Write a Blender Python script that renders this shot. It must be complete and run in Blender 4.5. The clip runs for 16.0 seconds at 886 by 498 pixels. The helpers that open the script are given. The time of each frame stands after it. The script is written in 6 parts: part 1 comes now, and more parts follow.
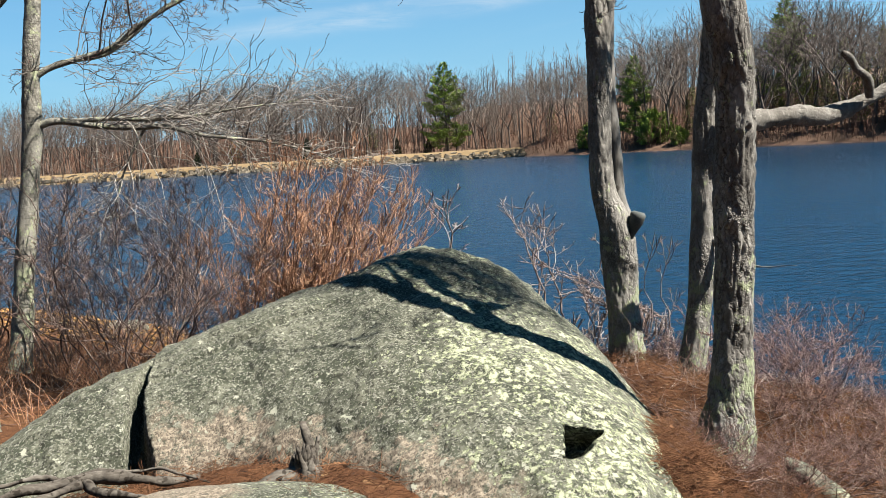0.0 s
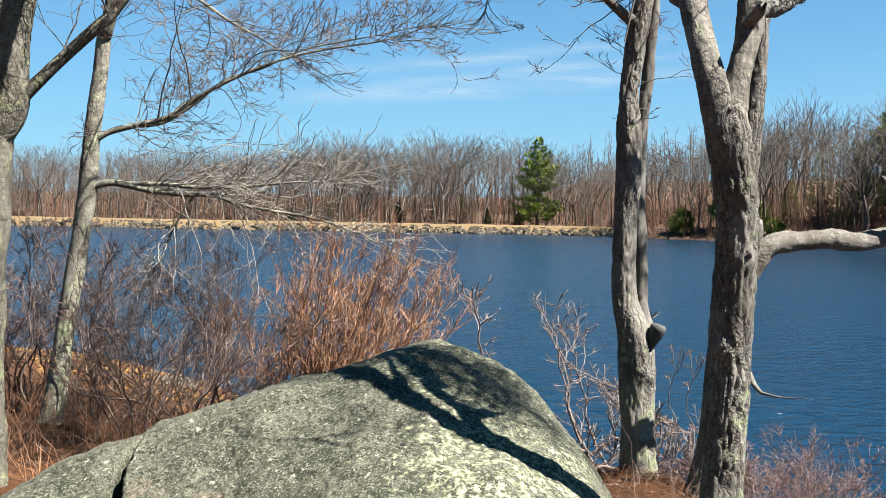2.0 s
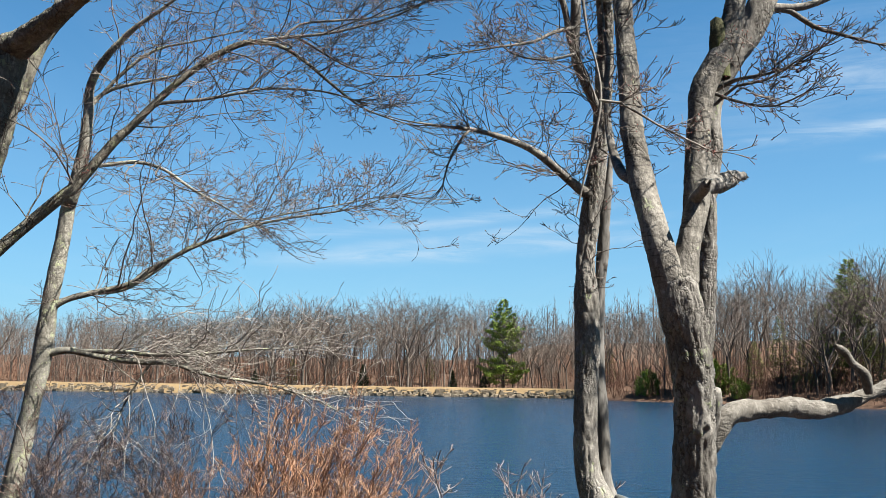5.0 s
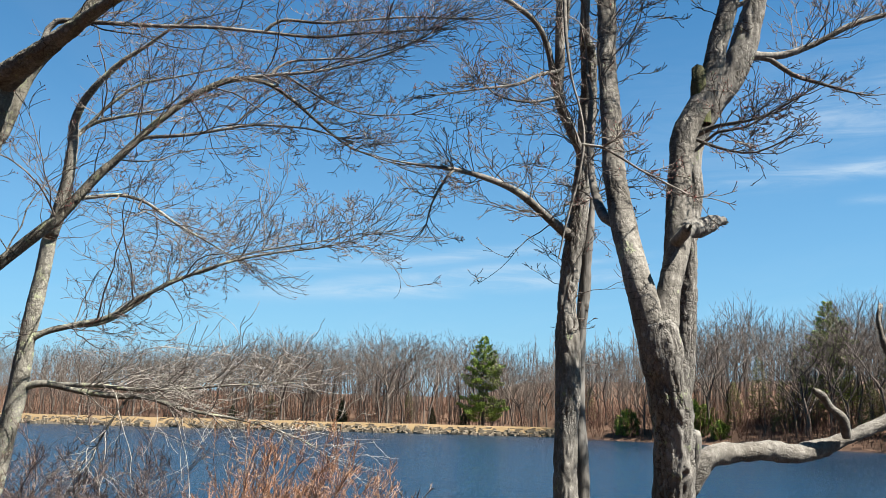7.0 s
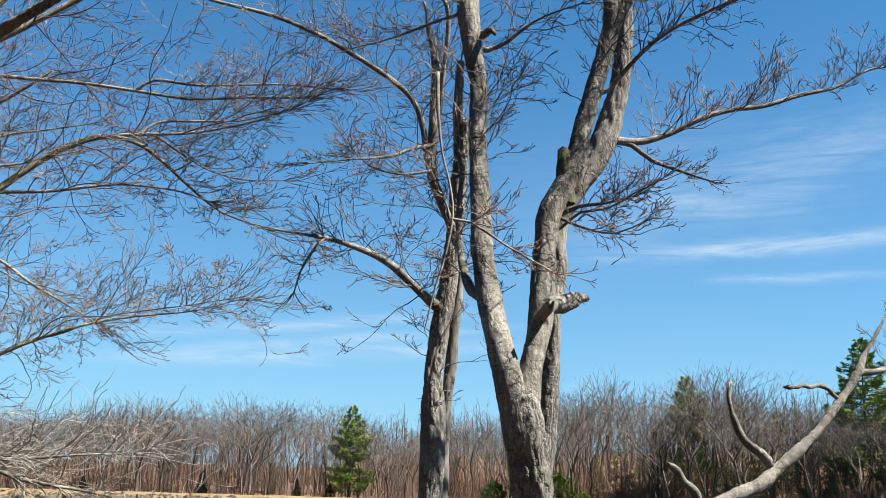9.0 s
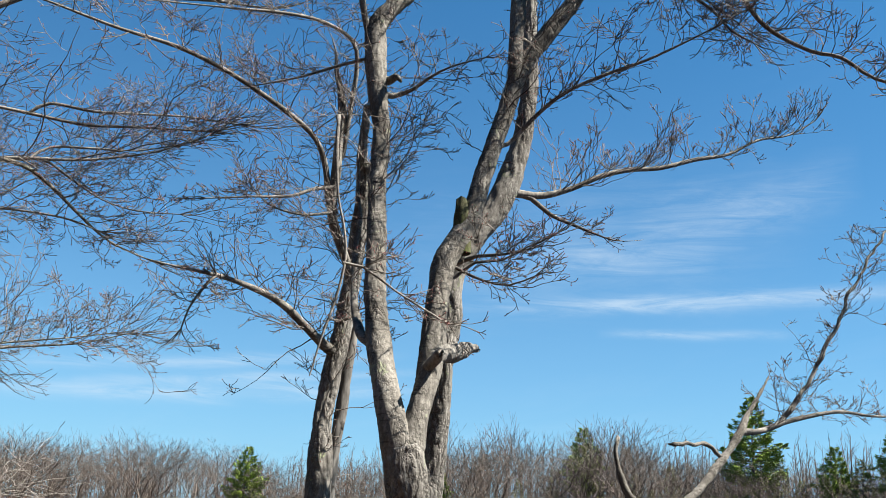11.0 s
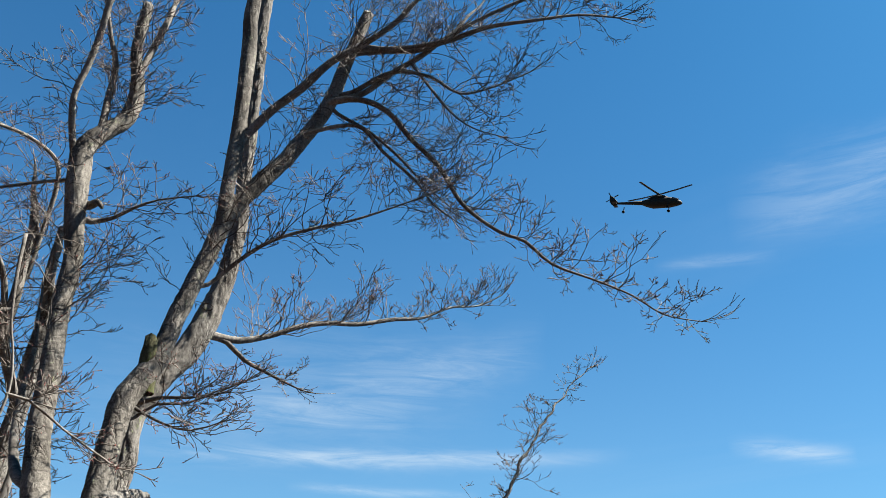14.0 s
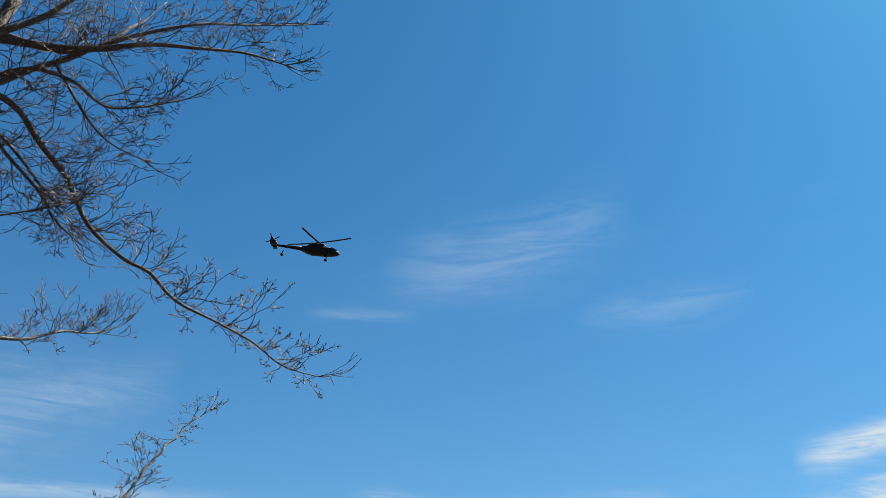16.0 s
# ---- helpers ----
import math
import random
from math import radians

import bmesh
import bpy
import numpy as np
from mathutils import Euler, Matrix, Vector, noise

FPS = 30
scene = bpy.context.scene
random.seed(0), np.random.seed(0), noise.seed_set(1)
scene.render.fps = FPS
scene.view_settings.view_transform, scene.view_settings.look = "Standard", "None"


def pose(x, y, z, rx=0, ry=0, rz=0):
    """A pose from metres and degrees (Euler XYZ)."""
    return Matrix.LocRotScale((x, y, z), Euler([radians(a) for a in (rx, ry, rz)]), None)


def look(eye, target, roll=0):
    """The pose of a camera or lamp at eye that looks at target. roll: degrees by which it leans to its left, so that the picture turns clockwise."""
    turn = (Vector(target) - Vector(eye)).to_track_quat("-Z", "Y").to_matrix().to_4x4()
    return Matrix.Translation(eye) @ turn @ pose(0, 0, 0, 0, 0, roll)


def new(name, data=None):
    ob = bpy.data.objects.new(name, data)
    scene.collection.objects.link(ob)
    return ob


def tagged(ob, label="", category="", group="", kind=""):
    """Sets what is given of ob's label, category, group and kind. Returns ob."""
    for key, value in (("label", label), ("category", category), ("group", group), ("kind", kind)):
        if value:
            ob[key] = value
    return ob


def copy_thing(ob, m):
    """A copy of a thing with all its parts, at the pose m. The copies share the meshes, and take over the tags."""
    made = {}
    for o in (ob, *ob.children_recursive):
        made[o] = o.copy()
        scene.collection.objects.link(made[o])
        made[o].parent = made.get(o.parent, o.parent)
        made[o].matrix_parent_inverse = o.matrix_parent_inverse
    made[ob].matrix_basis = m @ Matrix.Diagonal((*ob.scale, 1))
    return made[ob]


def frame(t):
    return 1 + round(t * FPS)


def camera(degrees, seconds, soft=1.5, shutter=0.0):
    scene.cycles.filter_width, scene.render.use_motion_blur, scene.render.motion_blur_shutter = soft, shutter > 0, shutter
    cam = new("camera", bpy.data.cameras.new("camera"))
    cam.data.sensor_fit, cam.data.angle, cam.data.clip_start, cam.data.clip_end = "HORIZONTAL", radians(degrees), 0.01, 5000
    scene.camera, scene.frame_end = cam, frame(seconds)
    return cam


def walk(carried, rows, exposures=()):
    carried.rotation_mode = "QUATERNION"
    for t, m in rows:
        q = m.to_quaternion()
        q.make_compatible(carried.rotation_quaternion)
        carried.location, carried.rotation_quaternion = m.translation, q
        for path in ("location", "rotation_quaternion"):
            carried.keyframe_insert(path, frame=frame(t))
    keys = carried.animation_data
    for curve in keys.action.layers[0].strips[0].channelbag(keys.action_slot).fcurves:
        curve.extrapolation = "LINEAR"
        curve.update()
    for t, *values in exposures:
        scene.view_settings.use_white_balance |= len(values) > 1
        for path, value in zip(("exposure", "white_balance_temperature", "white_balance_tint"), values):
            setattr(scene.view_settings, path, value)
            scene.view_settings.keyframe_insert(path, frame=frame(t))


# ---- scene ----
cam = camera(50.43, 16.0, soft=0.7)
# seconds, eye, yaw to the right of +y, pitch up, roll
PATH = [
    (0.0, (-0.562, -0.057, 2.684), 4.23, -6.45, -3.43),
    (0.5, (-0.259, 0.022, 2.748), 6.14, -4.59, -1.50),
    (1.0, (-0.094, 0.036, 2.856), 6.79, -5.03, -0.78),
    (1.5, (-0.109, 0.032, 2.845), 3.27, -2.65, -0.59),
    (2.0, (-0.047, 0.007, 2.852), -1.02, -2.16, 0.98),
    (2.5, (0.002, 0.010, 2.868), -2.26, -0.82, -0.05),
    (3.0, (0.006, 0.010, 2.876), -3.09, -0.92, -0.15),
    (3.5, (0.000, 0.000, 2.900), -0.00, 5.76, 0.64),
    (4.0, (0.002, 0.003, 2.897), 0.90, 7.61, 0.77),
    (6.5, (-0.018, -0.004, 2.907), 1.10, 8.95, 0.88),
    (7.0, (-0.012, -0.022, 2.913), 1.99, 9.92, 1.51),
    (7.5, (-0.005, -0.030, 2.918), 3.28, 11.31, 2.01),
    (8.0, (0.004, 0.003, 2.924), 6.18, 12.83, 1.91),
    (8.5, (0.005, -0.029, 2.924), 7.16, 13.20, 1.76),
    (9.0, (0.012, -0.036, 2.923), 9.75, 14.30, 1.70),
    (11.5, (0.102, -0.028, 2.949), 18.22, 19.46, 3.09),
    (12.0, (0.094, -0.079, 2.942), 22.31, 22.61, 2.61),
    (12.5, (0.124, -0.060, 2.957), 25.06, 23.98, 2.37),
    (13.0, (0.112, -0.086, 2.946), 27.76, 24.75, 2.15),
    (13.5, (0.120, -0.096, 2.944), 30.72, 25.68, 2.05),
    (14.0, (0.126, -0.083, 2.946), 34.02, 26.96, 1.90),
    (14.5, (0.147, -0.102, 2.956), 39.07, 27.34, 1.25),
    (15.0, (0.168, -0.129, 2.962), 46.21, 28.16, 0.50),
    (15.5, (0.234, -0.170, 2.994), 51.62, 29.12, 0.03),
    (16.0, (0.269, -0.163, 3.011), 57.44, 29.67, -0.72),
]


def aim(eye, yaw, pitch, roll):
    a, b = radians(yaw), radians(pitch)
    way = Vector((math.sin(a) * math.cos(b), math.cos(a) * math.cos(b), math.sin(b)))
    return look(eye, Vector(eye) + way * 10, roll)


walk(cam, [(t, aim(e, a, b, c)) for t, e, a, b, c in PATH], exposures=[(0, 1.70), (0.5, 1.80), (2, 1.83), (3.4, 1.90), (4.2, 1.81), (7, 1.79), (9, 1.87), (11.5, 1.81), (13, 1.74), (14.5, 1.82), (16, 1.56)])

# ---- world, sun ----
SUN_AZ, SUN_EL = 116.0, 55.0   # degrees clockwise from +y, and above the horizon


def make_world():
    w = bpy.data.worlds.new("sky")
    w.use_nodes = True
    nt = w.node_tree
    n, lk = nt.nodes, nt.links
    n.clear()
    out = n.new("ShaderNodeOutputWorld")
    bg = n.new("ShaderNodeBackground")
    sky = n.new("ShaderNodeTexSky")
    sky.sky_type = "NISHITA"
    sky.sun_disc = False
    sky.sun_elevation = radians(SUN_EL)
    sky.sun_rotation = radians(SUN_AZ)
    sky.altitude, sky.air_density, sky.dust_density, sky.ozone_density = 100, 1.0, 1.0, 3.0
    co = n.new("ShaderNodeTexCoord")
    sep = n.new("ShaderNodeSeparateXYZ")
    lk.new(co.outputs["Generated"], sep.inputs[0])

    def m(op, a, b=None, c=None, clamp=False):
        q = n.new("ShaderNodeMath")
        q.operation, q.use_clamp = op, clamp
        for i, v in enumerate((a, b, c)):
            if v is None:
                continue
            if isinstance(v, (int, float)):
                q.inputs[i].default_value = v
            else:
                lk.new(v, q.inputs[i])
        return q.outputs[0]

    # high thin cloud lies on a plane overhead: the way is laid out on that plane
    zz = m("MAXIMUM", sep.outputs[2], 0.03)
    px, py = m("DIVIDE", sep.outputs[0], zz), m("DIVIDE", sep.outputs[1], zz)
    comb = n.new("ShaderNodeCombineXYZ")
    lk.new(px, comb.inputs[0]), lk.new(py, comb.inputs[1])
    az = m("MULTIPLY", m("ARCTAN2", sep.outputs[0], sep.outputs[1]), 57.2958)
    el = m("MULTIPLY", m("ARCSINE", sep.outputs[2]), 57.2958)
    comb2 = n.new("ShaderNodeCombineXYZ")
    lk.new(az, comb2.inputs[0]), lk.new(el, comb2.inputs[1])

    def noise(vec, scale, sx, sy, turn, detail, rough, dist=0.0):
        mp = n.new("ShaderNodeMapping")
        mp.inputs["Scale"].default_value = (sx, sy, 1)
        mp.inputs["Rotation"].default_value = (0, 0, radians(turn))
        lk.new(vec, mp.inputs[0])
        t = n.new("ShaderNodeTexNoise")
        t.inputs["Scale"].default_value, t.inputs["Detail"].default_value = scale, detail
        t.inputs["Roughness"].default_value, t.inputs["Distortion"].default_value = rough, dist
        lk.new(mp.outputs[0], t.inputs[0])
        return t.outputs[0]

    wob = m("MULTIPLY", m("SUBTRACT", noise(comb2.outputs[0], 0.09, 1, 2.2, 0, 5, 0.6), 0.5), 2.6)
    fib = noise(comb2.outputs[0], 0.3, 0.45, 3.4, -8, 8, 0.68, 0.8)

    def streak(a0, e0, slope, half, thick, amount):
        # one long cirrus streak: its centre, rise per degree, half length and thickness in degrees
        u = m("DIVIDE", m("SUBTRACT", az, a0), half)
        fade = m("MAXIMUM", m("SUBTRACT", 1.0, m("MULTIPLY", u, u)), 0.0)
        mid = m("ADD", m("MULTIPLY", m("SUBTRACT", az, a0), slope), e0)
        v = m("DIVIDE", m("ADD", m("SUBTRACT", el, mid), m("MULTIPLY", wob, thick)), thick)
        g = m("POWER", 2.718, m("MULTIPLY", m("MULTIPLY", v, v), -1.0))
        return m("MULTIPLY", m("MULTIPLY", g, fade), amount)

    parts = [streak(*s) for s in (
        (1.0, 9.3, 0.10, 13.0, 0.35, 0.45), (2.0, 7.6, 0.07, 14.0, 0.45, 0.6), (5.0, 8.7, 0.10, 11.0, 0.3, 0.4),
        (24.0, 17.5, 0.1, 14.0, 3.8, 0.13), (31.0, 14.2, 0.03, 15.0, 0.45, 0.6), (31.0, 12.3, 0.0, 6.0, 0.25, 0.4), (26.0, 16.6, 0.0, 6.5, 1.0, 0.3), (34.0, 19.5, 0.25, 7.0, 1.6, 0.28),
        (52.0, 25.6, 0.02, 4.0, 0.3, 0.22), (62.0, 29.5, 0.15, 9.0, 1.8, 0.25), (72.0, 25.2, 0.05, 6.0, 1.0, 0.2), (55.0, 14.6, -0.15, 3.5, 0.4, 0.6),
        (84.0, 16.4, 0.15, 6.0, 0.7, 1.9), (84.0, 13.4, 0.12, 7.0, 1.0, 2.0), (66.0, 14.0, 0.0, 6.0, 0.6, 0.4))]
    tot = parts[0]
    for p in parts[1:]:
        tot = m("ADD", tot, p)
    broken = m("MULTIPLY_ADD", fib, 4.0, -1.5, clamp=True)
    haze = m("MULTIPLY", m("MULTIPLY_ADD", noise(comb.outputs[0], 0.8, 1, 0.35, 20, 6, 0.6, 0.5), 3.0, -1.55, clamp=True), 0.07)
    veil = m("ADD", m("MULTIPLY", tot, m("MULTIPLY_ADD", broken, 0.8, 0.2)), haze, clamp=True)
    mix = n.new("ShaderNodeMix")
    mix.data_type = "RGBA"
    lk.new(veil, mix.inputs[0])
    tint = n.new("ShaderNodeMix")
    tint.data_type, tint.blend_type = "RGBA", "MULTIPLY"
    tint.inputs[0].default_value = 1.0
    tint.inputs[7].default_value = SKY_TINT
    lk.new(sky.outputs[0], tint.inputs[6])
    # pale air low over the horizon
    air = n.new("ShaderNodeMix")
    air.data_type = "RGBA"
    lk.new(m("MULTIPLY", m("POWER", 2.718, m("DIVIDE", m("MAXIMUM", el, 0.0), -11.0)), 0.8), air.inputs[0])
    lk.new(tint.outputs[2], air.inputs[6])
    air.inputs[7].default_value = HAZE
    lk.new(air.outputs[2], mix.inputs[6])
    mix.inputs[7].default_value = CLOUD
    lk.new(mix.outputs[2], bg.inputs[0])
    bg.inputs[1].default_value = SKY_STRENGTH
    lk.new(bg.outputs[0], out.inputs[0])
    scene.world = w


SKY_STRENGTH, SKY_TINT, CLOUD, HAZE = 0.032, (0.255, 0.93, 1.27, 1), (6.6, 7.8, 8.8, 1), (4.6, 7.3, 9.6, 1)
make_world()
sun = new("sun", bpy.data.lights.new("sun", "SUN"))
sun.data.energy, sun.data.angle, sun.data.color = 8.0, radians(0.53), (1.0, 0.95, 0.87)
sun.matrix_world = look((40 * math.sin(radians(SUN_AZ)), 40 * math.cos(radians(SUN_AZ)), 48), (0, 0, 48 - 40 * math.tan(radians(SUN_EL))))

# ---- materials ----


DULL = 0.50   # scales dry base colours down against the strong sun, so shade reads darker


def surface(name, colors, scale=3.0, rough=0.85, bump=0.3, bump_scale=40.0, stretch=(1, 1, 1), spots=(), metal=0.0, detail=8, dist=0.0012):
    """Colours blended by a broad and a fine noise, with relief. spots: (colour, scale, threshold, softness) patches laid on top."""
    mt = bpy.data.materials.new(name)
    mt.use_nodes = True
    nt = mt.node_tree
    n, lk = nt.nodes, nt.links
    bsdf = n["Principled BSDF"]
    bsdf.inputs["Roughness"].default_value, bsdf.inputs["Metallic"].default_value = rough, metal
    bsdf.inputs["Specular IOR Level"].default_value = 0.5 if rough < 0.6 else 0.12
    co = n.new("ShaderNodeTexCoord")
    mp = n.new("ShaderNodeMapping")
    mp.inputs["Scale"].default_value = stretch
    lk.new(co.outputs["Object"], mp.inputs[0])

    def noise(sc, det=8, ro=0.6, vec=mp):
        t = n.new("ShaderNodeTexNoise")
        t.inputs["Scale"].default_value, t.inputs["Detail"].default_value, t.inputs["Roughness"].default_value = sc, det, ro
        lk.new(vec.outputs[0], t.inputs[0])
        return t

    broad, fine = noise(scale, detail), noise(scale * 9, 4)
    add = n.new("ShaderNodeMath")
    add.operation = "MULTIPLY_ADD"
    add.inputs[1].default_value = 0.45
    lk.new(fine.outputs[0], add.inputs[0])
    half = n.new("ShaderNodeMath")
    half.operation = "MULTIPLY"
    half.inputs[1].default_value = 0.6
    lk.new(broad.outputs[0], half.inputs[0])
    lk.new(half.outputs[0], add.inputs[2])
    ramp = n.new("ShaderNodeValToRGB")
    els = ramp.color_ramp.elements
    while len(els) < len(colors):
        els.new(0.5)
    for i, c in enumerate(colors):
        els[i].position = 0.32 + 0.42 * i / max(1, len(colors) - 1)
        els[i].color = (*[q * DULL for q in c], 1)
    lk.new(add.outputs[0], ramp.inputs[0])
    last = ramp.outputs[0]
    for c, sc, th, so in spots:
        t = noise(sc, 6, 0.65, co if stretch != (1, 1, 1) else mp) if stretch == (1, 1, 1) else None
        if t is None:
            t = n.new("ShaderNodeTexNoise")
            t.inputs["Scale"].default_value, t.inputs["Detail"].default_value = sc, 6
            lk.new(co.outputs["Object"], t.inputs[0])
        r = n.new("ShaderNodeMapRange")
        r.inputs[1].default_value, r.inputs[2].default_value = th, th + so
        lk.new(t.outputs[0], r.inputs[0])
        mx = n.new("ShaderNodeMix")
        mx.data_type = "RGBA"
        mx.inputs[7].default_value = (*[q * DULL for q in c], 1)
        lk.new(r.outputs[0], mx.inputs[0])
        lk.new(last, mx.inputs[6])
        last = mx.outputs[2]
    lk.new(last, bsdf.inputs["Base Color"])
    if bump:
        t = noise(bump_scale, 3, 0.55)
        b = n.new("ShaderNodeBump")
        b.inputs["Strength"].default_value, b.inputs["Distance"].default_value = bump, dist
        lk.new(t.outputs[0], b.inputs["Height"])
        lk.new(b.outputs[0], bsdf.inputs["Normal"])
    return mt


def bark_material(name, crack, plate, pale, lichen, cell, amount, depth, low=0.0, flat=(1, 1, 0.17), rings=0.0, patch=0.0):
    """Grey bark: long plates parted by thin dark cracks, weathered paler on their backs. cell: plates per metre round the trunk; low: how much more
    lichen grows near the foot; rings: the fine wrinkles that run round a younger stem; patch: how much lichen lies all over."""
    mt = bpy.data.materials.new(name)
    mt.use_nodes = True
    n, lk = mt.node_tree.nodes, mt.node_tree.links
    b = n["Principled BSDF"]
    b.inputs["Roughness"].default_value = 0.92
    b.inputs["Specular IOR Level"].default_value = 0.12
    co = n.new("ShaderNodeTexCoord")

    def place(scale):
        mp = n.new("ShaderNodeMapping")
        mp.inputs["Scale"].default_value = scale
        lk.new(co.outputs["Object"], mp.inputs[0])
        return mp.outputs[0]

    def tex(sc, det=5, ro=0.6, scale=(1, 1, 1), dist=0.0):
        t = n.new("ShaderNodeTexNoise")
        t.inputs["Scale"].default_value, t.inputs["Detail"].default_value = sc, det
        t.inputs["Roughness"].default_value, t.inputs["Distortion"].default_value = ro, dist
        lk.new(place(scale), t.inputs[0])
        return t

    def ramp(v, a, c, lo=0.0, hi=1.0):
        r = n.new("ShaderNodeMapRange")
        for k, q in enumerate((a, c, lo, hi)):
            r.inputs[k + 1].default_value = q
        lk.new(v, r.inputs[0])
        return r.outputs[0]

    def op(kind, a, c):
        q = n.new("ShaderNodeMath")
        q.operation = kind
        for k, v in enumerate((a, c)):
            if isinstance(v, (int, float)):
                q.inputs[k].default_value = v
            else:
                lk.new(v, q.inputs[k])
        return q.outputs[0]

    def mix(f, a, c):
        q = n.new("ShaderNodeMix")
        q.data_type = "RGBA"
        lk.new(f, q.inputs[0])
        for k, v in ((6, a), (7, c)):
            if isinstance(v, tuple):
                q.inputs[k].default_value = (*[w * DULL for w in v], 1)
            else:
                lk.new(v, q.inputs[k])
        return q.outputs[2]

    # the plates: cells drawn out along the stem, their edges bent
    bend = n.new("ShaderNodeVectorMath")
    bend.operation = "MULTIPLY_ADD"
    lk.new(tex(9, 4, 0.65).outputs[1], bend.inputs[0])
    bend.inputs[1].default_value = (0.13, 0.13, 0.07)
    lk.new(place(flat), bend.inputs[2])
    vor = n.new("ShaderNodeTexVoronoi")
    vor.feature = "DISTANCE_TO_EDGE"
    vor.inputs["Scale"].default_value = cell
    lk.new(bend.outputs[0], vor.inputs["Vector"])
    rough = tex(60, 4, 0.7, (1, 1, 0.6)).outputs[0]
    edge = op("ADD", vor.outputs["Distance"], op("MULTIPLY", op("SUBTRACT", rough, 0.5), 0.16))
    split = ramp(edge, 0.09, 0.0)
    broad = tex(5, 6, 0.62, (1, 1, 0.5)).outputs[0]
    body = mix(ramp(broad, 0.36, 0.62), plate, pale)
    body = mix(ramp(rough, 0.40, 0.62, 0.0, 0.55), body, tuple(q * 0.55 for q in plate))
    body = mix(ramp(tex(26, 4, 0.7, (1, 1, 0.7)).outputs[0], 0.56, 0.66, 0.0, 0.6), body, tuple(min(0.62, q * 1.3) for q in pale))
    if rings:
        ring = tex(12, 3, 0.6, (0.5, 0.5, 5.5), 0.4).outputs[0]
        body = mix(ramp(ring, 0.58, 0.66, 0.0, rings), body, tuple(q * 0.5 for q in plate))
    where = ramp(tex(3.2, 3, 0.6, (1, 1, 0.6)).outputs[0], 0.40, 0.62, 0.0, 1.0)
    col = mix(op("MULTIPLY", op("MULTIPLY", split, where), amount), body, crack)
    sep = n.new("ShaderNodeSeparateXYZ")
    lk.new(co.outputs["Object"], sep.inputs[0])
    grow = op("ADD", ramp(sep.outputs[2], 2.4, 1.2, 0.0, low), patch)
    crust = op("ADD", op("MULTIPLY", tex(8, 7, 0.72).outputs[0], 0.7), op("ADD", op("MULTIPLY", rough, 0.3), grow))
    col = mix(ramp(crust, 0.585, 0.615, 0.0, 0.85), col, lichen)
    lk.new(col, b.inputs["Base Color"])
    bp = n.new("ShaderNodeBump")
    bp.inputs["Strength"].default_value, bp.inputs["Distance"].default_value = 0.9, depth
    lk.new(op("ADD", op("MULTIPLY", rough, 0.7), op("MULTIPLY", ramp(edge, 0.0, 0.22), where)), bp.inputs["Height"])
    lk.new(bp.outputs[0], b.inputs["Normal"])
    return mt


bark = bark_material("bark", (0.022, 0.018, 0.014), (0.140, 0.128, 0.111), (0.325, 0.305, 0.272), (0.30, 0.33, 0.20), 26, 0.8, 0.009, 0.085)
bark_stem = bark_material("stem_bark", (0.028, 0.023, 0.018), (0.105, 0.094, 0.079), (0.30, 0.279, 0.243), (0.34, 0.36, 0.24), 20, 0.6, 0.007, 0.0, (1, 1, 0.2), 0.75)
bark_smooth = bark_material("smooth_bark", (0.04, 0.033, 0.026), (0.13, 0.117, 0.101), (0.345, 0.322, 0.287), (0.36, 0.37, 0.28), 34, 0.4, 0.0015, 0.0, (1, 1, 0.6), 0.6)
bark_pale = bark_material("lichened_bark", (0.035, 0.029, 0.022), (0.135, 0.124, 0.100), (0.29, 0.272, 0.224), (0.285, 0.305, 0.18), 24, 0.95, 0.010, 0.03, (1, 1, 0.3), 0.6, 0.03)
bark_grey = bark_material("pale_grey_bark", (0.055, 0.047, 0.036), (0.165, 0.152, 0.124), (0.37, 0.352, 0.30), (0.43, 0.46, 0.29), 24, 0.7, 0.004, 0.05, (1, 1, 0.45), 0.5, 0.04)
dead_wood = surface("bare_wood", [(0.05, 0.044, 0.038), (0.19, 0.178, 0.16), (0.31, 0.298, 0.275)], 8, 0.9, 0.7, 26, (1, 1, 0.2), [((0.07, 0.06, 0.05), 9.0, 0.62, 0.05)], dist=0.0012)
dead_limb = bark_material("weathered_limb", (0.035, 0.028, 0.022), (0.135, 0.121, 0.102), (0.26, 0.242, 0.213), (0.28, 0.27, 0.235), 34, 0.5, 0.006, 0.0, (0.22, 0.8, 1))
moss_bark = bark_material("mossy_bark", (0.02, 0.018, 0.012), (0.07, 0.065, 0.035), (0.14, 0.14, 0.07), (0.11, 0.13, 0.04), 30, 0.8, 0.003, 0.0, (1, 1, 0.5), 0.0, 0.06)
grey_stub = surface("grey_stub", [(0.05, 0.055, 0.055), (0.16, 0.17, 0.16)], 12, 0.9, 0.5, 40)
twig_mat = surface("twig_bark", [(0.035, 0.027, 0.022), (0.14, 0.119, 0.10), (0.40, 0.37, 0.32)], 3, 0.8, 0.0)
twig_pale = surface("pale_twig_bark", [(0.12, 0.10, 0.085), (0.30, 0.27, 0.235), (0.46, 0.43, 0.38)], 3, 0.8, 0.0)
bud_mat = surface("red_buds", [(0.11, 0.025, 0.02), (0.26, 0.075, 0.06)], 30, 0.7, 0.0)
shrub_red = surface("orange_brown_twigs", [(0.09, 0.036, 0.018), (0.33, 0.165, 0.09), (0.66, 0.50, 0.37)], 7, 0.75, 0.0)
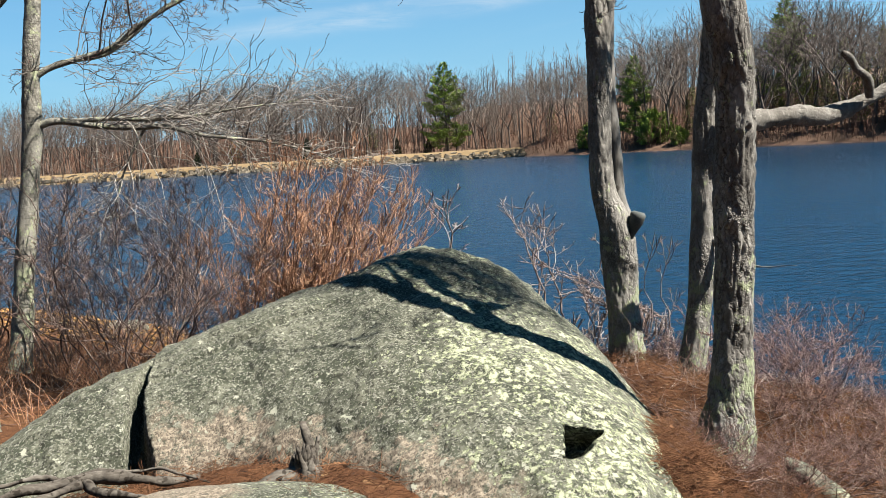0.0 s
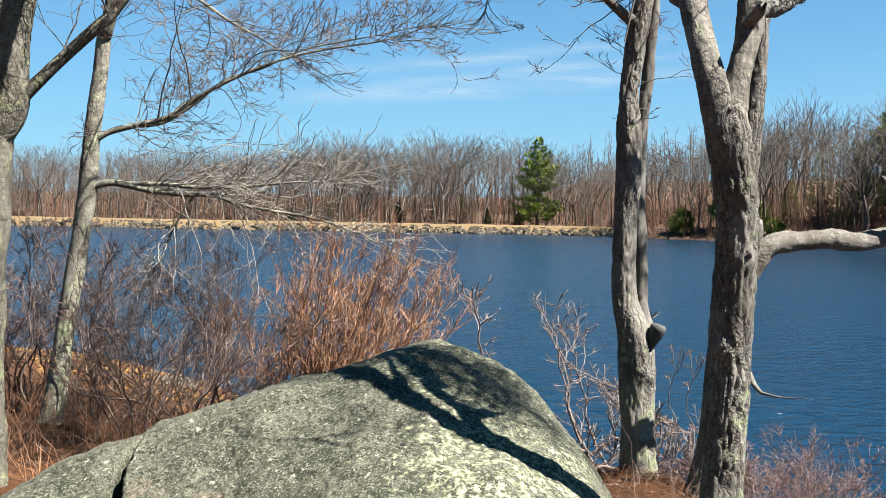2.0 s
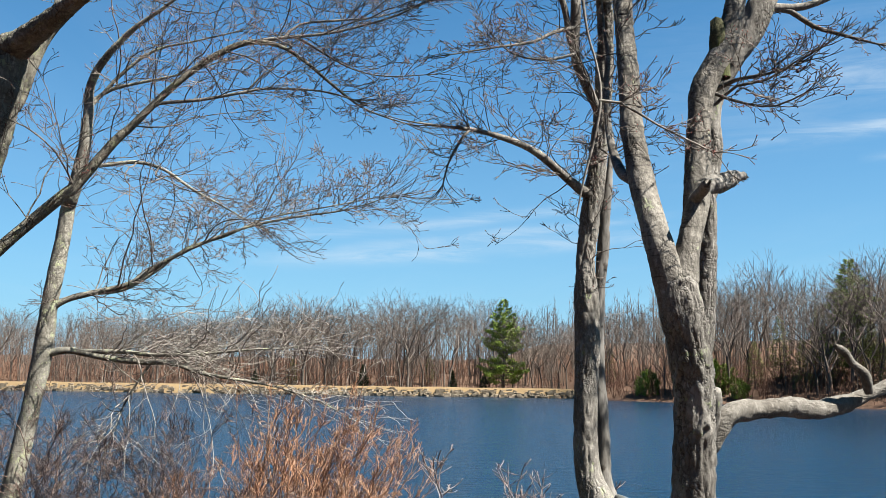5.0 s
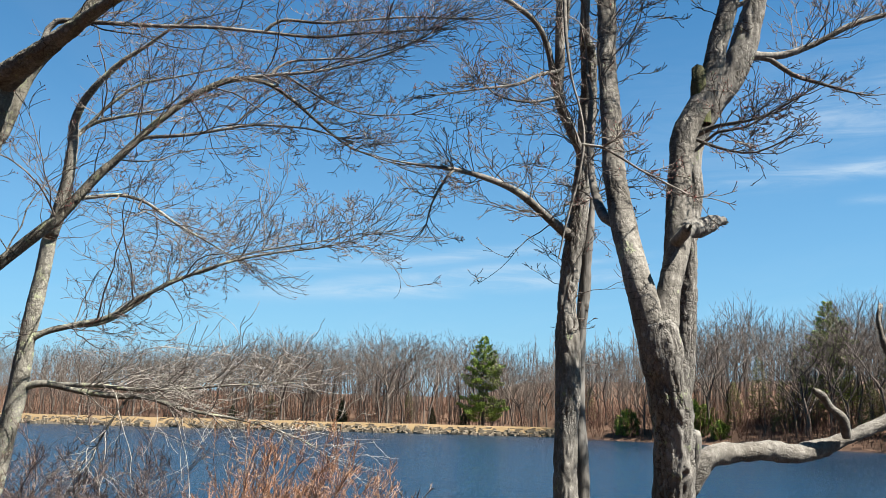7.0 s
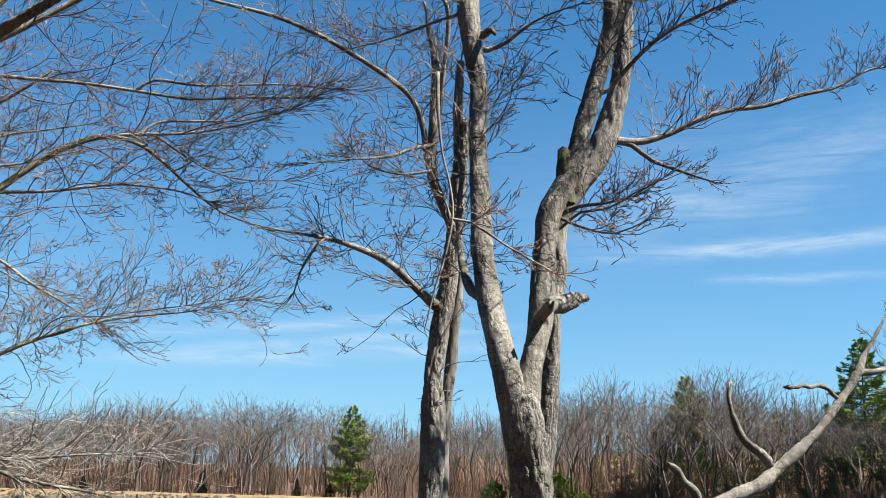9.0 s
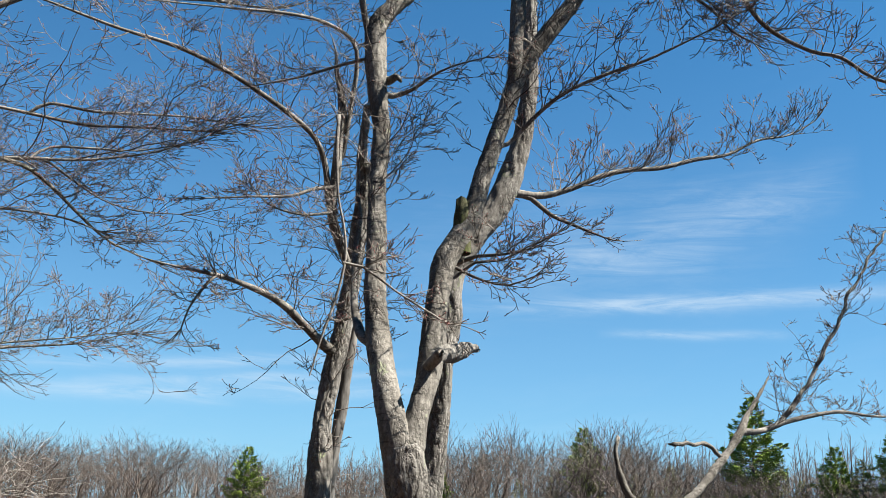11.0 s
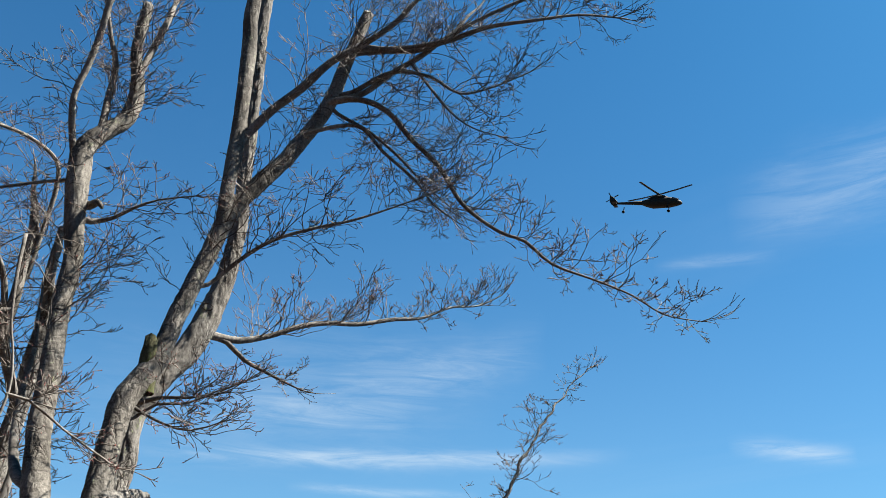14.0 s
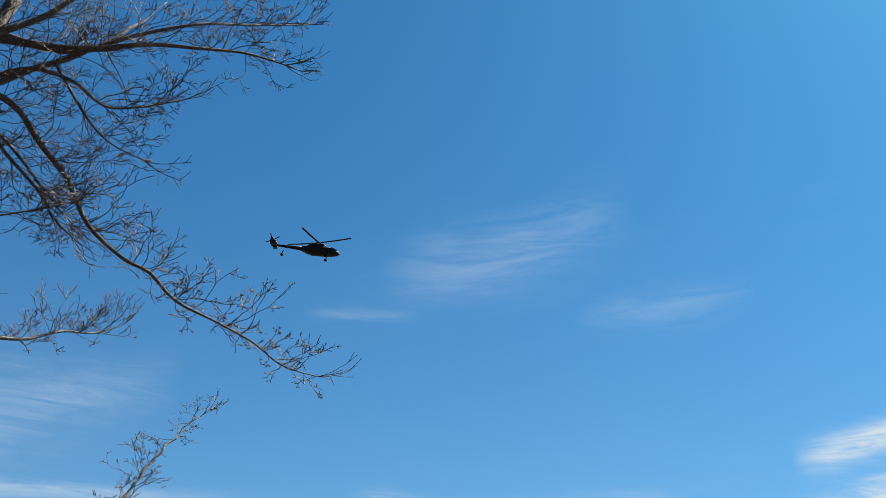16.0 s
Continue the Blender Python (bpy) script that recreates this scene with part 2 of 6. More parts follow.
shrub_grey = surface("grey_brown_twigs", [(0.045, 0.028, 0.024), (0.18, 0.122, 0.10), (0.50, 0.42, 0.36)], 6.0, 0.8, 0.0)
shrub_dusk = surface("grey_red_twigs", [(0.05, 0.028, 0.024), (0.18, 0.105, 0.088), (0.46, 0.36, 0.32)], 6.0, 0.8, 0.0)
shrub_pale = surface("pale_grey_twigs", [(0.07, 0.048, 0.04), (0.25, 0.19, 0.165), (0.58, 0.52, 0.47)], 6.0, 0.8, 0.0)
far_bark = surface("far_bark", [(0.06, 0.048, 0.04), (0.15, 0.125, 0.105), (0.24, 0.215, 0.19)], 0.5, 0.9, 0.0)
far_twigs = surface("far_twigs", [(0.07, 0.054, 0.045), (0.155, 0.127, 0.107), (0.25, 0.215, 0.187)], 0.16, 0.9, 0.0)
brush_mat = surface("red_brown_brush", [(0.09, 0.046, 0.032), (0.27, 0.15, 0.10)], 0.25, 0.9, 0.0)
needles = surface("pine_foliage", [(0.10, 0.165, 0.025), (0.27, 0.38, 0.065), (0.42, 0.52, 0.12)], 0.9, 0.7, 0.0)
soft_needles = surface("young_pine_foliage", [(0.09, 0.10, 0.035), (0.20, 0.215, 0.065), (0.30, 0.31, 0.11)], 0.9, 0.7, 0.0)
dark_needles = surface("hemlock_foliage", [(0.012, 0.022, 0.008), (0.035, 0.055, 0.018)], 0.9, 0.7, 0.0)
stone_mat = surface("dam_stone", [(0.07, 0.055, 0.04), (0.22, 0.18, 0.13), (0.33, 0.29, 0.22)], 0.9, 0.9, 0.0)
grass_mat = surface("dry_grass", [(0.15, 0.10, 0.05), (0.27, 0.195, 0.105)], 0.5, 0.95, 0.0)
leaf_mat = surface("fallen_leaves", [(0.14, 0.06, 0.02), (0.30, 0.165, 0.055), (0.42, 0.27, 0.10)], 1.6, 0.85, 0.0)
needle_mat = surface("fallen_needles", [(0.05, 0.02, 0.01), (0.14, 0.062, 0.028), (0.26, 0.145, 0.075)], 3.0, 0.85, 0.0)
heli_mat = surface("dark_green_paint", [(0.012, 0.014, 0.012), (0.022, 0.025, 0.02)], 0.8, 0.65, 0.0)
heli_glass = surface("cockpit_glass", [(0.01, 0.012, 0.014), (0.02, 0.022, 0.025)], 2, 0.1, 0.0)

# ---- geometry helpers ----


class Geo:
    """Vertices and faces of one mesh, gathered piece by piece."""

    def __init__(self):
        self.v, self.f = [], []

    def tube(self, pts, radii, sides, wobble=0.0, rng=None, close=True, furrow=0.0, knots=()):
        pts = [Vector(p) for p in pts]
        n = len(pts)
        up = Vector((0.0, 0.0, 1.0))
        t0 = (pts[1] - pts[0]).normalized()
        a = t0.cross(up)
        a = a.normalized() if a.length > 0.05 else Vector((1.0, 0.0, 0.0))
        start = len(self.v)
        for i in range(n):
            t = (pts[min(i + 1, n - 1)] - pts[max(i - 1, 0)]).normalized()
            a = (a - t * a.dot(t)).normalized()
            b = t.cross(a)
            for k in range(sides):
                w = 2 * math.pi * k / sides
                r = radii[i]
                if wobble:
                    q = pts[i] + (a * math.cos(w) + b * math.sin(w)) * r
                    r *= 1 + wobble * (noise.noise(Vector((q.x * 7, q.y * 7, q.z * 3))) + 0.45 * noise.noise(Vector((q.x * 26, q.y * 26, q.z * 7))))
                if furrow:
                    # long plates parted by furrows, and lumps where branches broke off
                    wx = 0.02 * noise.noise(Vector((q.x * 9, q.y * 9, q.z * 6)))
                    f = noise.noise(Vector(((q.x + wx) * 24, (q.y + wx) * 24, q.z * 5.5)))
                    r -= furrow * max(0.0, 1 - abs(f) / 0.2) + 0.5 * furrow * noise.noise(Vector((q.x * 48, q.y * 48, q.z * 22)))
                    for kx, ky, kz, size, amount in knots:
                        e = ((q.x - kx) ** 2 + (q.y - ky) ** 2 + (q.z - kz) ** 2) / size ** 2
                        if e < 6:
                            r += amount * math.exp(-e) * (1 + 0.8 * noise.noise(q * 45)) - 1.3 * amount * math.exp(-e * 9)
                self.v.append(pts[i] + (a * math.cos(w) + b * math.sin(w)) * r)
        for i in range(n - 1):
            for k in range(sides):
                k2 = (k + 1) % sides
                s = start + i * sides
                self.f.append((s + k, s + k2, s + sides + k2, s + sides + k))
        if close:
            self.f.append(tuple(start + (n - 1) * sides + k for k in range(sides)))

    def blob(self, c, r, rng):
        # a small pointed bud
        s = len(self.v)
        for d in ((1, 0, 0), (-0.5, 0.87, 0), (-0.5, -0.87, 0), (0, 0, 1.5), (0, 0, -1)):
            self.v.append(Vector(c) + Vector(d) * r * rng.uniform(0.7, 1.3))
        for a, b, c2 in ((0, 1, 3), (1, 2, 3), (2, 0, 3), (1, 0, 4), (2, 1, 4), (0, 2, 4)):
            self.f.append((s + a, s + b, s + c2))

    def mesh(self, name, material, smooth=True):
        me = bpy.data.meshes.new(name)
        me.from_pydata([tuple(p) for p in self.v], [], self.f)
        me.materials.append(material)
        if smooth:
            me.polygons.foreach_set("use_smooth", [True] * len(me.polygons))
        me.update()
        return me


def part(name, geo, material, parent, label="", smooth=True, kind=""):
    """Links geo (or a bmesh) as ONE mesh object under a thing or a part."""
    if isinstance(geo, Geo):
        me = geo.mesh(name, material, smooth)
    else:
        me = bpy.data.meshes.new(name)
        geo.to_mesh(me)
        geo.free()
        me.materials.append(material)
        if smooth:
            me.polygons.foreach_set("use_smooth", [True] * len(me.polygons))
    ob = new(name, me)
    if parent:
        ob.parent = parent
        ob.matrix_parent_inverse = parent.matrix_basis.inverted()
    return tagged(ob, label=label, kind=kind)


def thing(name, at, label, category, group=""):
    ob = new(name)
    ob.empty_display_size = 0.1
    ob.matrix_basis = Matrix.Translation(at)
    return tagged(ob, label, category, group)


def smooth_line(pts, step):
    """Points (x, y, z, r) resampled on a Catmull-Rom curve at about that step."""
    P = [Vector(p) for p in pts]
    P = [P[0] * 2 - P[1]] + P + [P[-1] * 2 - P[-2]]
    out = []
    for i in range(1, len(P) - 2):
        a, b, c, d = P[i - 1:i + 3]
        n = max(1, int((c.xyz - b.xyz).length / step))
        for k in range(n):
            u = k / n
            out.append(0.5 * ((2 * b) + (c - a) * u + (2 * a - 5 * b + 4 * c - d) * u * u + (3 * b - a - 3 * c + d) * u ** 3))
    out.append(P[-2])
    return [p.xyz for p in out], [max(p.w, 0.0012) for p in out]


def unit(rng):
    while True:
        v = Vector((rng.uniform(-1, 1), rng.uniform(-1, 1), rng.uniform(-1, 1)))
        if 0.1 < v.length < 1:
            return v.normalized()


def spray(geo, rng, base, way, length, radius, depth, kids=5, rise=0.12, wig=0.22, buds=None, thin=0.0021, bud=0.0032, most=12):
    """A twig with side twigs."""
    n = min(most, 3 if length < 0.15 else 4 + int(length * 5))
    wig = wig * min(1.0, 5.5 / n) ** 0.5
    p, d = Vector(base), Vector(way).normalized()
    pts, rr = [p.copy()], [radius]
    for i in range(n):
        d = (d + unit(rng) * wig + Vector((0, 0, rise))).normalized()
        p = p + d * (length / n)
        pts.append(p.copy())
        rr.append(max(thin, radius * (1 - 0.72 * (i + 1) / n)))
    geo.tube(pts, rr, 3 if radius < 0.006 else 5, close=False)
    if depth > 0:
        side = rng.choice((-1, 1))
        for k in range(kids):
            u = rng.uniform(0.2, 0.97)
            i = min(n - 1, int(u * n))
            b = pts[i].lerp(pts[i + 1], u * n - i)
            t = (pts[i + 1] - pts[i]).normalized()
            o = t.cross(Vector((0, 0, 1)))
            o = o.normalized() if o.length > 0.1 else Vector((1, 0, 0))
            side = -side
            w = (t * rng.uniform(0.4, 0.95) + o * side * rng.uniform(0.4, 1.0) + Vector((0, 0, 1)) * rng.uniform(-0.45, 0.6)).normalized()
            spray(geo, rng, b, w, length * rng.uniform(0.28, 0.55) * (1.15 - 0.5 * u), max(thin, rr[i] * 0.6), depth - 1, max(2, kids - 1), rise, wig, buds, thin, bud, most)
    if buds is not None:
        buds.blob(pts[-1], bud * rng.uniform(0.6, 1.3), rng)
        if rng.random() < 0.3:
            buds.blob(pts[-2], bud * rng.uniform(0.5, 1.0), rng)


def fringe(geo, rng, pts, first, per_metre, length, depth=2, kids=4, rise=0.05, buds=None, droop=0.0, thin=0.0021, spread=1.0, bud=0.0032):
    """Side twigs along a limb's line from the fraction first on, longest in the middle."""
    P, R = smooth_line(pts, 0.05)
    n = len(P)
    total = sum((P[i + 1] - P[i]).length for i in range(n - 1))
    for k in range(int(total * (1 - first) * per_metre)):
        u = first + (1 - first) * rng.random()
        i = min(n - 2, int(u * (n - 1)))
        t = (P[i + 1] - P[i]).normalized()
        o = t.cross(Vector((0, 0, 1)))
        o = o.normalized() if o.length > 0.1 else unit(rng)
        q = o.cross(t)
        w = t * rng.uniform(0.05, 0.75) + (o * rng.choice((-1, 1)) * rng.uniform(0.2, 1) + q * rng.uniform(-0.5, 0.9)) * spread + Vector((0, 0, -droop))
        ln = length * rng.uniform(0.4, 1.15) * (1.05 - 0.45 * u)
        spray(geo, rng, P[i] + w.normalized() * R[i] * 0.5, w, ln, min(R[i] * 0.6, 0.0022 + 0.004 * ln), depth, kids, rise, 0.42, buds, thin, bud)
    t = (P[-1] - P[-2]).normalized()
    for k in range(3):
        spray(geo, rng, P[-1], t + unit(rng) * 0.5, length * 0.5, min(R[-1] * 0.9, 0.0042), depth - 1, kids, rise, 0.2, buds, thin, bud)


AXES = {}   # the stems of each tree, on which its limbs are set


def limb_part(name, tree, pts, material, sides=10, step=0.06, wobble=0.07, label="", furrow=0.0, knots=()):
    """One stem, limb or stub of a tree. A limb springs from inside the nearest stem, and runs out to a fine tip."""
    pts = [tuple(p) for p in pts]
    if name in ("limb", "stub"):
        a, b = Vector(pts[0][:3]), Vector(pts[1][:3])
        back = a - (b - a).normalized() * 0.1
        near = min(AXES.get(tree, ()), key=lambda q: (q[0] - back).length, default=None)
        if near and 0.02 < (near[0] - a).length < 0.45:
            pts = [(*near[0], min(near[1], pts[0][3] * 1.15))] + pts
    if name == "limb":
        r = random.Random(len(AXES.get(tree, ())) + int(abs(a.x + a.z) * 1000))
        p, way, w = Vector(pts[-1][:3]), (Vector(pts[-1][:3]) - Vector(pts[-2][:3])).normalized(), pts[-1][3]
        if w > 0.003:
            for k in range(1, 5):
                way = (way + unit(r) * 0.22 + Vector((0, 0, 0.06))).normalized()
                p = p + way * min(0.2, 12 * w)
                pts.append((*p, max(0.0016, w * (1 - 0.24 * k))))
    g = Geo()
    P, R = smooth_line(pts, step)
    g.tube(P, R, sides, wobble, furrow=furrow, knots=knots)
    if name != "stub":
        AXES.setdefault(tree, []).extend(zip(P, R))
    return part(name, g, material, tree, label)


def broken(geo_part, rng, depth):
    """Splinters the free end of a limb: its last ring's points are drawn out unevenly."""
    me = geo_part.data
    n = len(me.polygons[-1].vertices)
    last = len(me.vertices) - n
    way = (me.vertices[last].co - me.vertices[last - n].co).normalized()
    for i in range(last, last + n):
        me.vertices[i].co += way * rng.uniform(-0.6, 1.0) * depth
    return geo_part


def crooked(pts, rng, amount):
    """The same line with small elbows, as dead branches have."""
    P, R = smooth_line(pts, 0.07)
    return [(*(p + unit(rng) * (amount if 0 < i < len(P) - 1 else 0)), r * rng.uniform(0.85, 1.2)) for i, (p, r) in enumerate(zip(P, R))]


def onward(pts, metres, keep=1.0):
    """A stem's line carried on upwards beyond its last point, tapering."""
    a, b = Vector(pts[-2][:3]), Vector(pts[-1][:3])
    way, w = (b - a).normalized(), pts[-1][3]
    turn = Vector((0.12, -0.08, 0.05))
    return list(pts) + [(*(b + (way + turn * k) * metres * k / 3), w * keep * (1 - 0.28 * k)) for k in (1, 2, 3)]


def rooted(pts):
    """A trunk's line carried down into the ground, with a flare."""
    x, y, z, r = pts[0]
    return [(x - 0.02, y, z - 0.4, r * 1.5), (x, y, z - 0.1, r * 1.2)] + list(pts)


# ---- ground, water ----
SHORE = ((-60, 30), (-12, 20), (-7, 18.0), (-4, 15.2), (-2.2, 12.6), (-0.8, 10.4), (1.0, 8.8), (2.2, 7.7), (3.1, 6.6), (4.1, 4.8), (5.6, 2.5), (8, -2), (12, -9), (30, -60))


def shore_y(x):
    for (x0, y0), (x1, y1) in zip(SHORE, SHORE[1:]):
        if x <= x1:
            return y0 + (y1 - y0) * (max(x, x0) - x0) / (x1 - x0)
    return -60


FAR = ((-400, 190), (-160, 158), (-90, 142), (-40, 138), (0, 136.5), (21, 135), (26, 125), (34, 118), (45, 108), (60, 90), (80, 60), (92, 20), (100, -60), (110, -400))


def far_y(x):
    for (x0, y0), (x1, y1) in zip(FAR, FAR[1:]):
        if x <= x1:
            return y0 + (y1 - y0) * (max(x, x0) - x0) / (x1 - x0)
    return -400


def rise(e):
    """The wooded slope behind the far shore."""
    return 6.5 * (1 - math.exp(-(e - 12) / 26)) if e > 12 else 0.0


def ground_z(x, y):
    d = (shore_y(x) - y) * 0.72
    if x > 12:
        d = -50
    near = -1.6 if d < -4 else (0.38 * d if d < 0 else 1.22 * (1 - math.exp(-d / (1.0 + 3.5 * max(0, min(1, (-0.6 - x) / 2.2))))))
    if d > 0:
        near += 0.05 * noise.noise(Vector((x * 0.9, y * 0.9, 3))) + 0.02 * noise.noise(Vector((x * 4, y * 4, 1)))
        near -= 0.5 * max(0, min(1, (x + 0.9) / 1.0)) * max(0, min(1, (1.25 - x) / 0.3)) * max(0, min(1, (4.0 - y) / 0.7)) * max(0, min(1, (y - 1.6) / 1.0))
        near -= 0.26 * max(0, min(1, (x - 0.85) / 0.35)) * max(0, min(1, (5.5 - y) / 0.8)) * max(0, min(1, (y - 1.0) / 1.5))
        # needles heaped between the boulder and the trunks
        near += 0.12 * math.exp(-((x - 1.25) / 0.3) ** 2 - ((y - 6.2) / 0.6) ** 2)
    e = (y - far_y(x)) * 0.8
    if x > 21:
        e = min(e, 60)
    far = -1.6 if e < -5 else (0.32 * e if e < 0 else (max(-0.3, min(1.0, 0.5 * (e - 4))) if x < 22 else 4.5 * (1 - math.exp(-e / 14))))
    if e > 12:
        far += rise(e)
    if e > 0:
        far += 0.25 * noise.noise(Vector((x * 0.12, y * 0.12, 7)))
    return max(near, far)


def make_ground():
    verts, faces = [], []
    na = 420
    radii = [0.15]
    while radii[-1] < 3500:
        r = radii[-1]
        radii.append(r + max(0.07, 0.022 * r) if r < 12 else r * (1.03 if r < 200 else 1.2))
    for r in radii:
        for k in range(na):
            a = 2 * math.pi * k / na
            x, y = r * math.sin(a), r * math.cos(a)
            verts.append((x, y, ground_z(x, y)))
    for i in range(len(radii) - 1):
        for k in range(na):
            k2 = (k + 1) % na
            faces.append((i * na + k2, i * na + k, (i + 1) * na + k, (i + 1) * na + k2))
    faces.append(tuple(range(na)))
    me = bpy.data.meshes.new("ground")
    me.from_pydata(verts, [], faces)
    me.polygons.foreach_set("use_smooth", [True] * len(me.polygons))
    litter_mat = (surface("needle_litter", [(0.022, 0.009, 0.005), (0.085, 0.036, 0.015), (0.16, 0.08, 0.036)], 4, 0.95, 1.0, 90, spots=[((0.27, 0.17, 0.085), 9.0, 0.62, 0.05), ((0.03, 0.018, 0.012), 14.0, 0.61, 0.05)]))
    # beyond the pond the ground is old oak leaves, browner than the needles here
    n, lk = litter_mat.node_tree.nodes, litter_mat.node_tree.links
    co, sep, far, mx = n.new("ShaderNodeTexCoord"), n.new("ShaderNodeSeparateXYZ"), n.new("ShaderNodeMapRange"), n.new("ShaderNodeMix")
    mx.data_type = "RGBA"
    lk.new(co.outputs["Object"], sep.inputs[0])
    lk.new(sep.outputs[1], far.inputs[0])
    far.inputs[1].default_value, far.inputs[2].default_value = 40, 50
    lk.new(far.outputs[0], mx.inputs[0])
    base = n["Principled BSDF"].inputs["Base Color"]
    lk.new(base.links[0].from_socket, mx.inputs[6])
    mx.inputs[7].default_value = (0.075, 0.046, 0.031, 1)
    lk.new(mx.outputs[2], base)
    me.materials.append(litter_mat)
    return tagged(new("ground", me), "reddish-brown ground of pine needles and dead leaves", "ground", kind="structure")


make_ground()


def water_material():
    mt = bpy.data.materials.new("pond_water")
    mt.use_nodes = True
    n, lk = mt.node_tree.nodes, mt.node_tree.links
    b = n["Principled BSDF"]
    b.inputs["Base Color"].default_value = (0.002, 0.013, 0.028, 1)
    b.inputs["Roughness"].default_value = 0.18
    b.inputs["Specular IOR Level"].default_value = 0.31
    b.inputs["IOR"].default_value = 1.33
    co = n.new("ShaderNodeTexCoord")
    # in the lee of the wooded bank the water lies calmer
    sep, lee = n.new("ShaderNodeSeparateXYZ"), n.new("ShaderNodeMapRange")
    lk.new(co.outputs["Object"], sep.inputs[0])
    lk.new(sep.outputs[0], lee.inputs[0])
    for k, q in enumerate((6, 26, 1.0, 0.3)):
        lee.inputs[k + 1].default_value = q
    last = None
    for sx, sy, sc, st, dist in ((1, 1.9, 1.7, 1.0, 0.13), (1, 1.6, 5.0, 0.9, 0.028), (1, 1.4, 0.4, 0.5, 0.25)):
        mp = n.new("ShaderNodeMapping")
        mp.inputs["Scale"].default_value = (sx, sy, 1)
        mp.inputs["Rotation"].default_value = (0, 0, radians(-14))
        lk.new(co.outputs["Object"], mp.inputs[0])
        t = n.new("ShaderNodeTexNoise")
        t.inputs["Scale"].default_value, t.inputs["Detail"].default_value, t.inputs["Distortion"].default_value = sc, 3, 0.6
        lk.new(mp.outputs[0], t.inputs[0])
        bp = n.new("ShaderNodeBump")
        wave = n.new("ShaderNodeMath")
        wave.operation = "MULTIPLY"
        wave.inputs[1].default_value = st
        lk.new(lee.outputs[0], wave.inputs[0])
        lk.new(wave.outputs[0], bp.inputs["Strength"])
        bp.inputs["Distance"].default_value = dist
        lk.new(t.outputs[0], bp.inputs["Height"])
        if last:
            lk.new(last, bp.inputs["Normal"])
        last = bp.outputs[0]
    lk.new(last, b.inputs["Normal"])
    return mt


def make_water():
    me = bpy.data.meshes.new("water")
    me.from_pydata([(-900, -900, 0), (900, -900, 0), (900, 900, 0), (-900, 900, 0)], [], [(0, 1, 2, 3)])
    me.materials.append(water_material())
    return tagged(new("water", me), "deep blue pond water with small wind ripples", "water", kind="structure")


make_water()

# ---- boulder ----
RIDGE = ((-3.3, 0.8), (-2.7, 1.17), (-2.34, 1.36), (-1.94, 1.50), (-1.47, 1.67), (-1.18, 1.765), (-0.97, 1.825), (-0.57, 1.93), (-0.2, 2.0), (-0.05, 1.965), (0.16, 1.87), (0.47, 1.69), (0.66, 1.50), (0.83, 1.28), (0.98, 1.02), (1.1, 0.7))
RIDGE_Y = ((-3.3, 5.2), (-2.7, 5.2), (-1.94, 5.5), (-1.2, 5.65), (-0.6, 6.0), (-0.18, 6.4), (0.47, 6.1), (0.66, 5.8), (0.98, 5.1), (1.1, 4.9))
FOOT_Y = ((-3.3, 4.9), (-2.5, 4.72), (-1.9, 4.8), (-1.24, 4.6), (-0.8, 4.18), (-0.5, 3.78), (0.2, 3.3), (0.7, 3.36), (0.95, 3.95), (1.1, 4.5))


def along(table, x):
    for (x0, y0), (x1, y1) in zip(table, table[1:]):
        if x <= x1:
            u = max(0.0, min(1.0, (x - x0) / (x1 - x0)))
            return y0 + (y1 - y0) * u
    return table[-1][1]


def rock_z(x, y):
    h, yr, yf = along(RIDGE, x), along(RIDGE_Y, x), along(FOOT_Y, x)
    z0 = 0.75
    if y < yr:
        s = (y - yf) / max(0.05, yr - yf)
        z = z0 if s < 0 else z0 + (h - z0) * min(1, s) ** 0.42
    else:
        s = min(1, (y - yr) / 1.5)
        z = z0 + (h - z0) * math.sqrt(max(0, 1 - s ** 2.2)) - 0.06 * s
    q = Vector((x, y, z))
    z += 0.045 * noise.noise(q * 1.7) + 0.02 * noise.noise(q * 5) + 0.007 * noise.noise(q * 17)
    # the crack that parts the lower lobe, and the broken-out pocket
    cx = -1.83 - 0.10 * math.sin((y - 4.6) * 3) - 0.12 * (y - 5.1)
    if 4.5 < y < 5.75:
        w = 0.065 * (1 - max(0, (y - 4.8) / 0.95)) + 0.012
        k = max(0, 1 - abs(x - cx) / w)
        z -= min(1, k * 2.0) * 0.45 * (1 - max(0, (y - 5.0) / 0.75))
        if x > cx:
            z += 0.05 * math.exp(-(x - cx) / 0.3)
    return z


# the pocket broken out of the boulder's end: its middle, and the corners round it in the face's own plane
POCKET = Vector((0.296, 3.954, 1.327))
POCKET_EDGE = [(-0.044, 0.131), (0.143, 0.131), (0.000, -0.097), (-0.099, -0.165)]
POCKET_RIGHT = Vector((0.949, 0.032, -0.314))
POCKET_OUT = Vector((0.302, -0.390, 0.870))
INWARD = Vector((-0.05, 0.80, -0.60))


def inside(u, v, corners):
    """How far inside a convex outline the point lies; below nought outside."""
    least = 9.0
    for (x0, y0), (x1, y1) in zip(corners, corners[1:] + corners[:1]):
        dx, dy = x1 - x0, y1 - y0
        least = min(least, ((u - x0) * dy - (v - y0) * dx) / math.hypot(dx, dy))
    return least


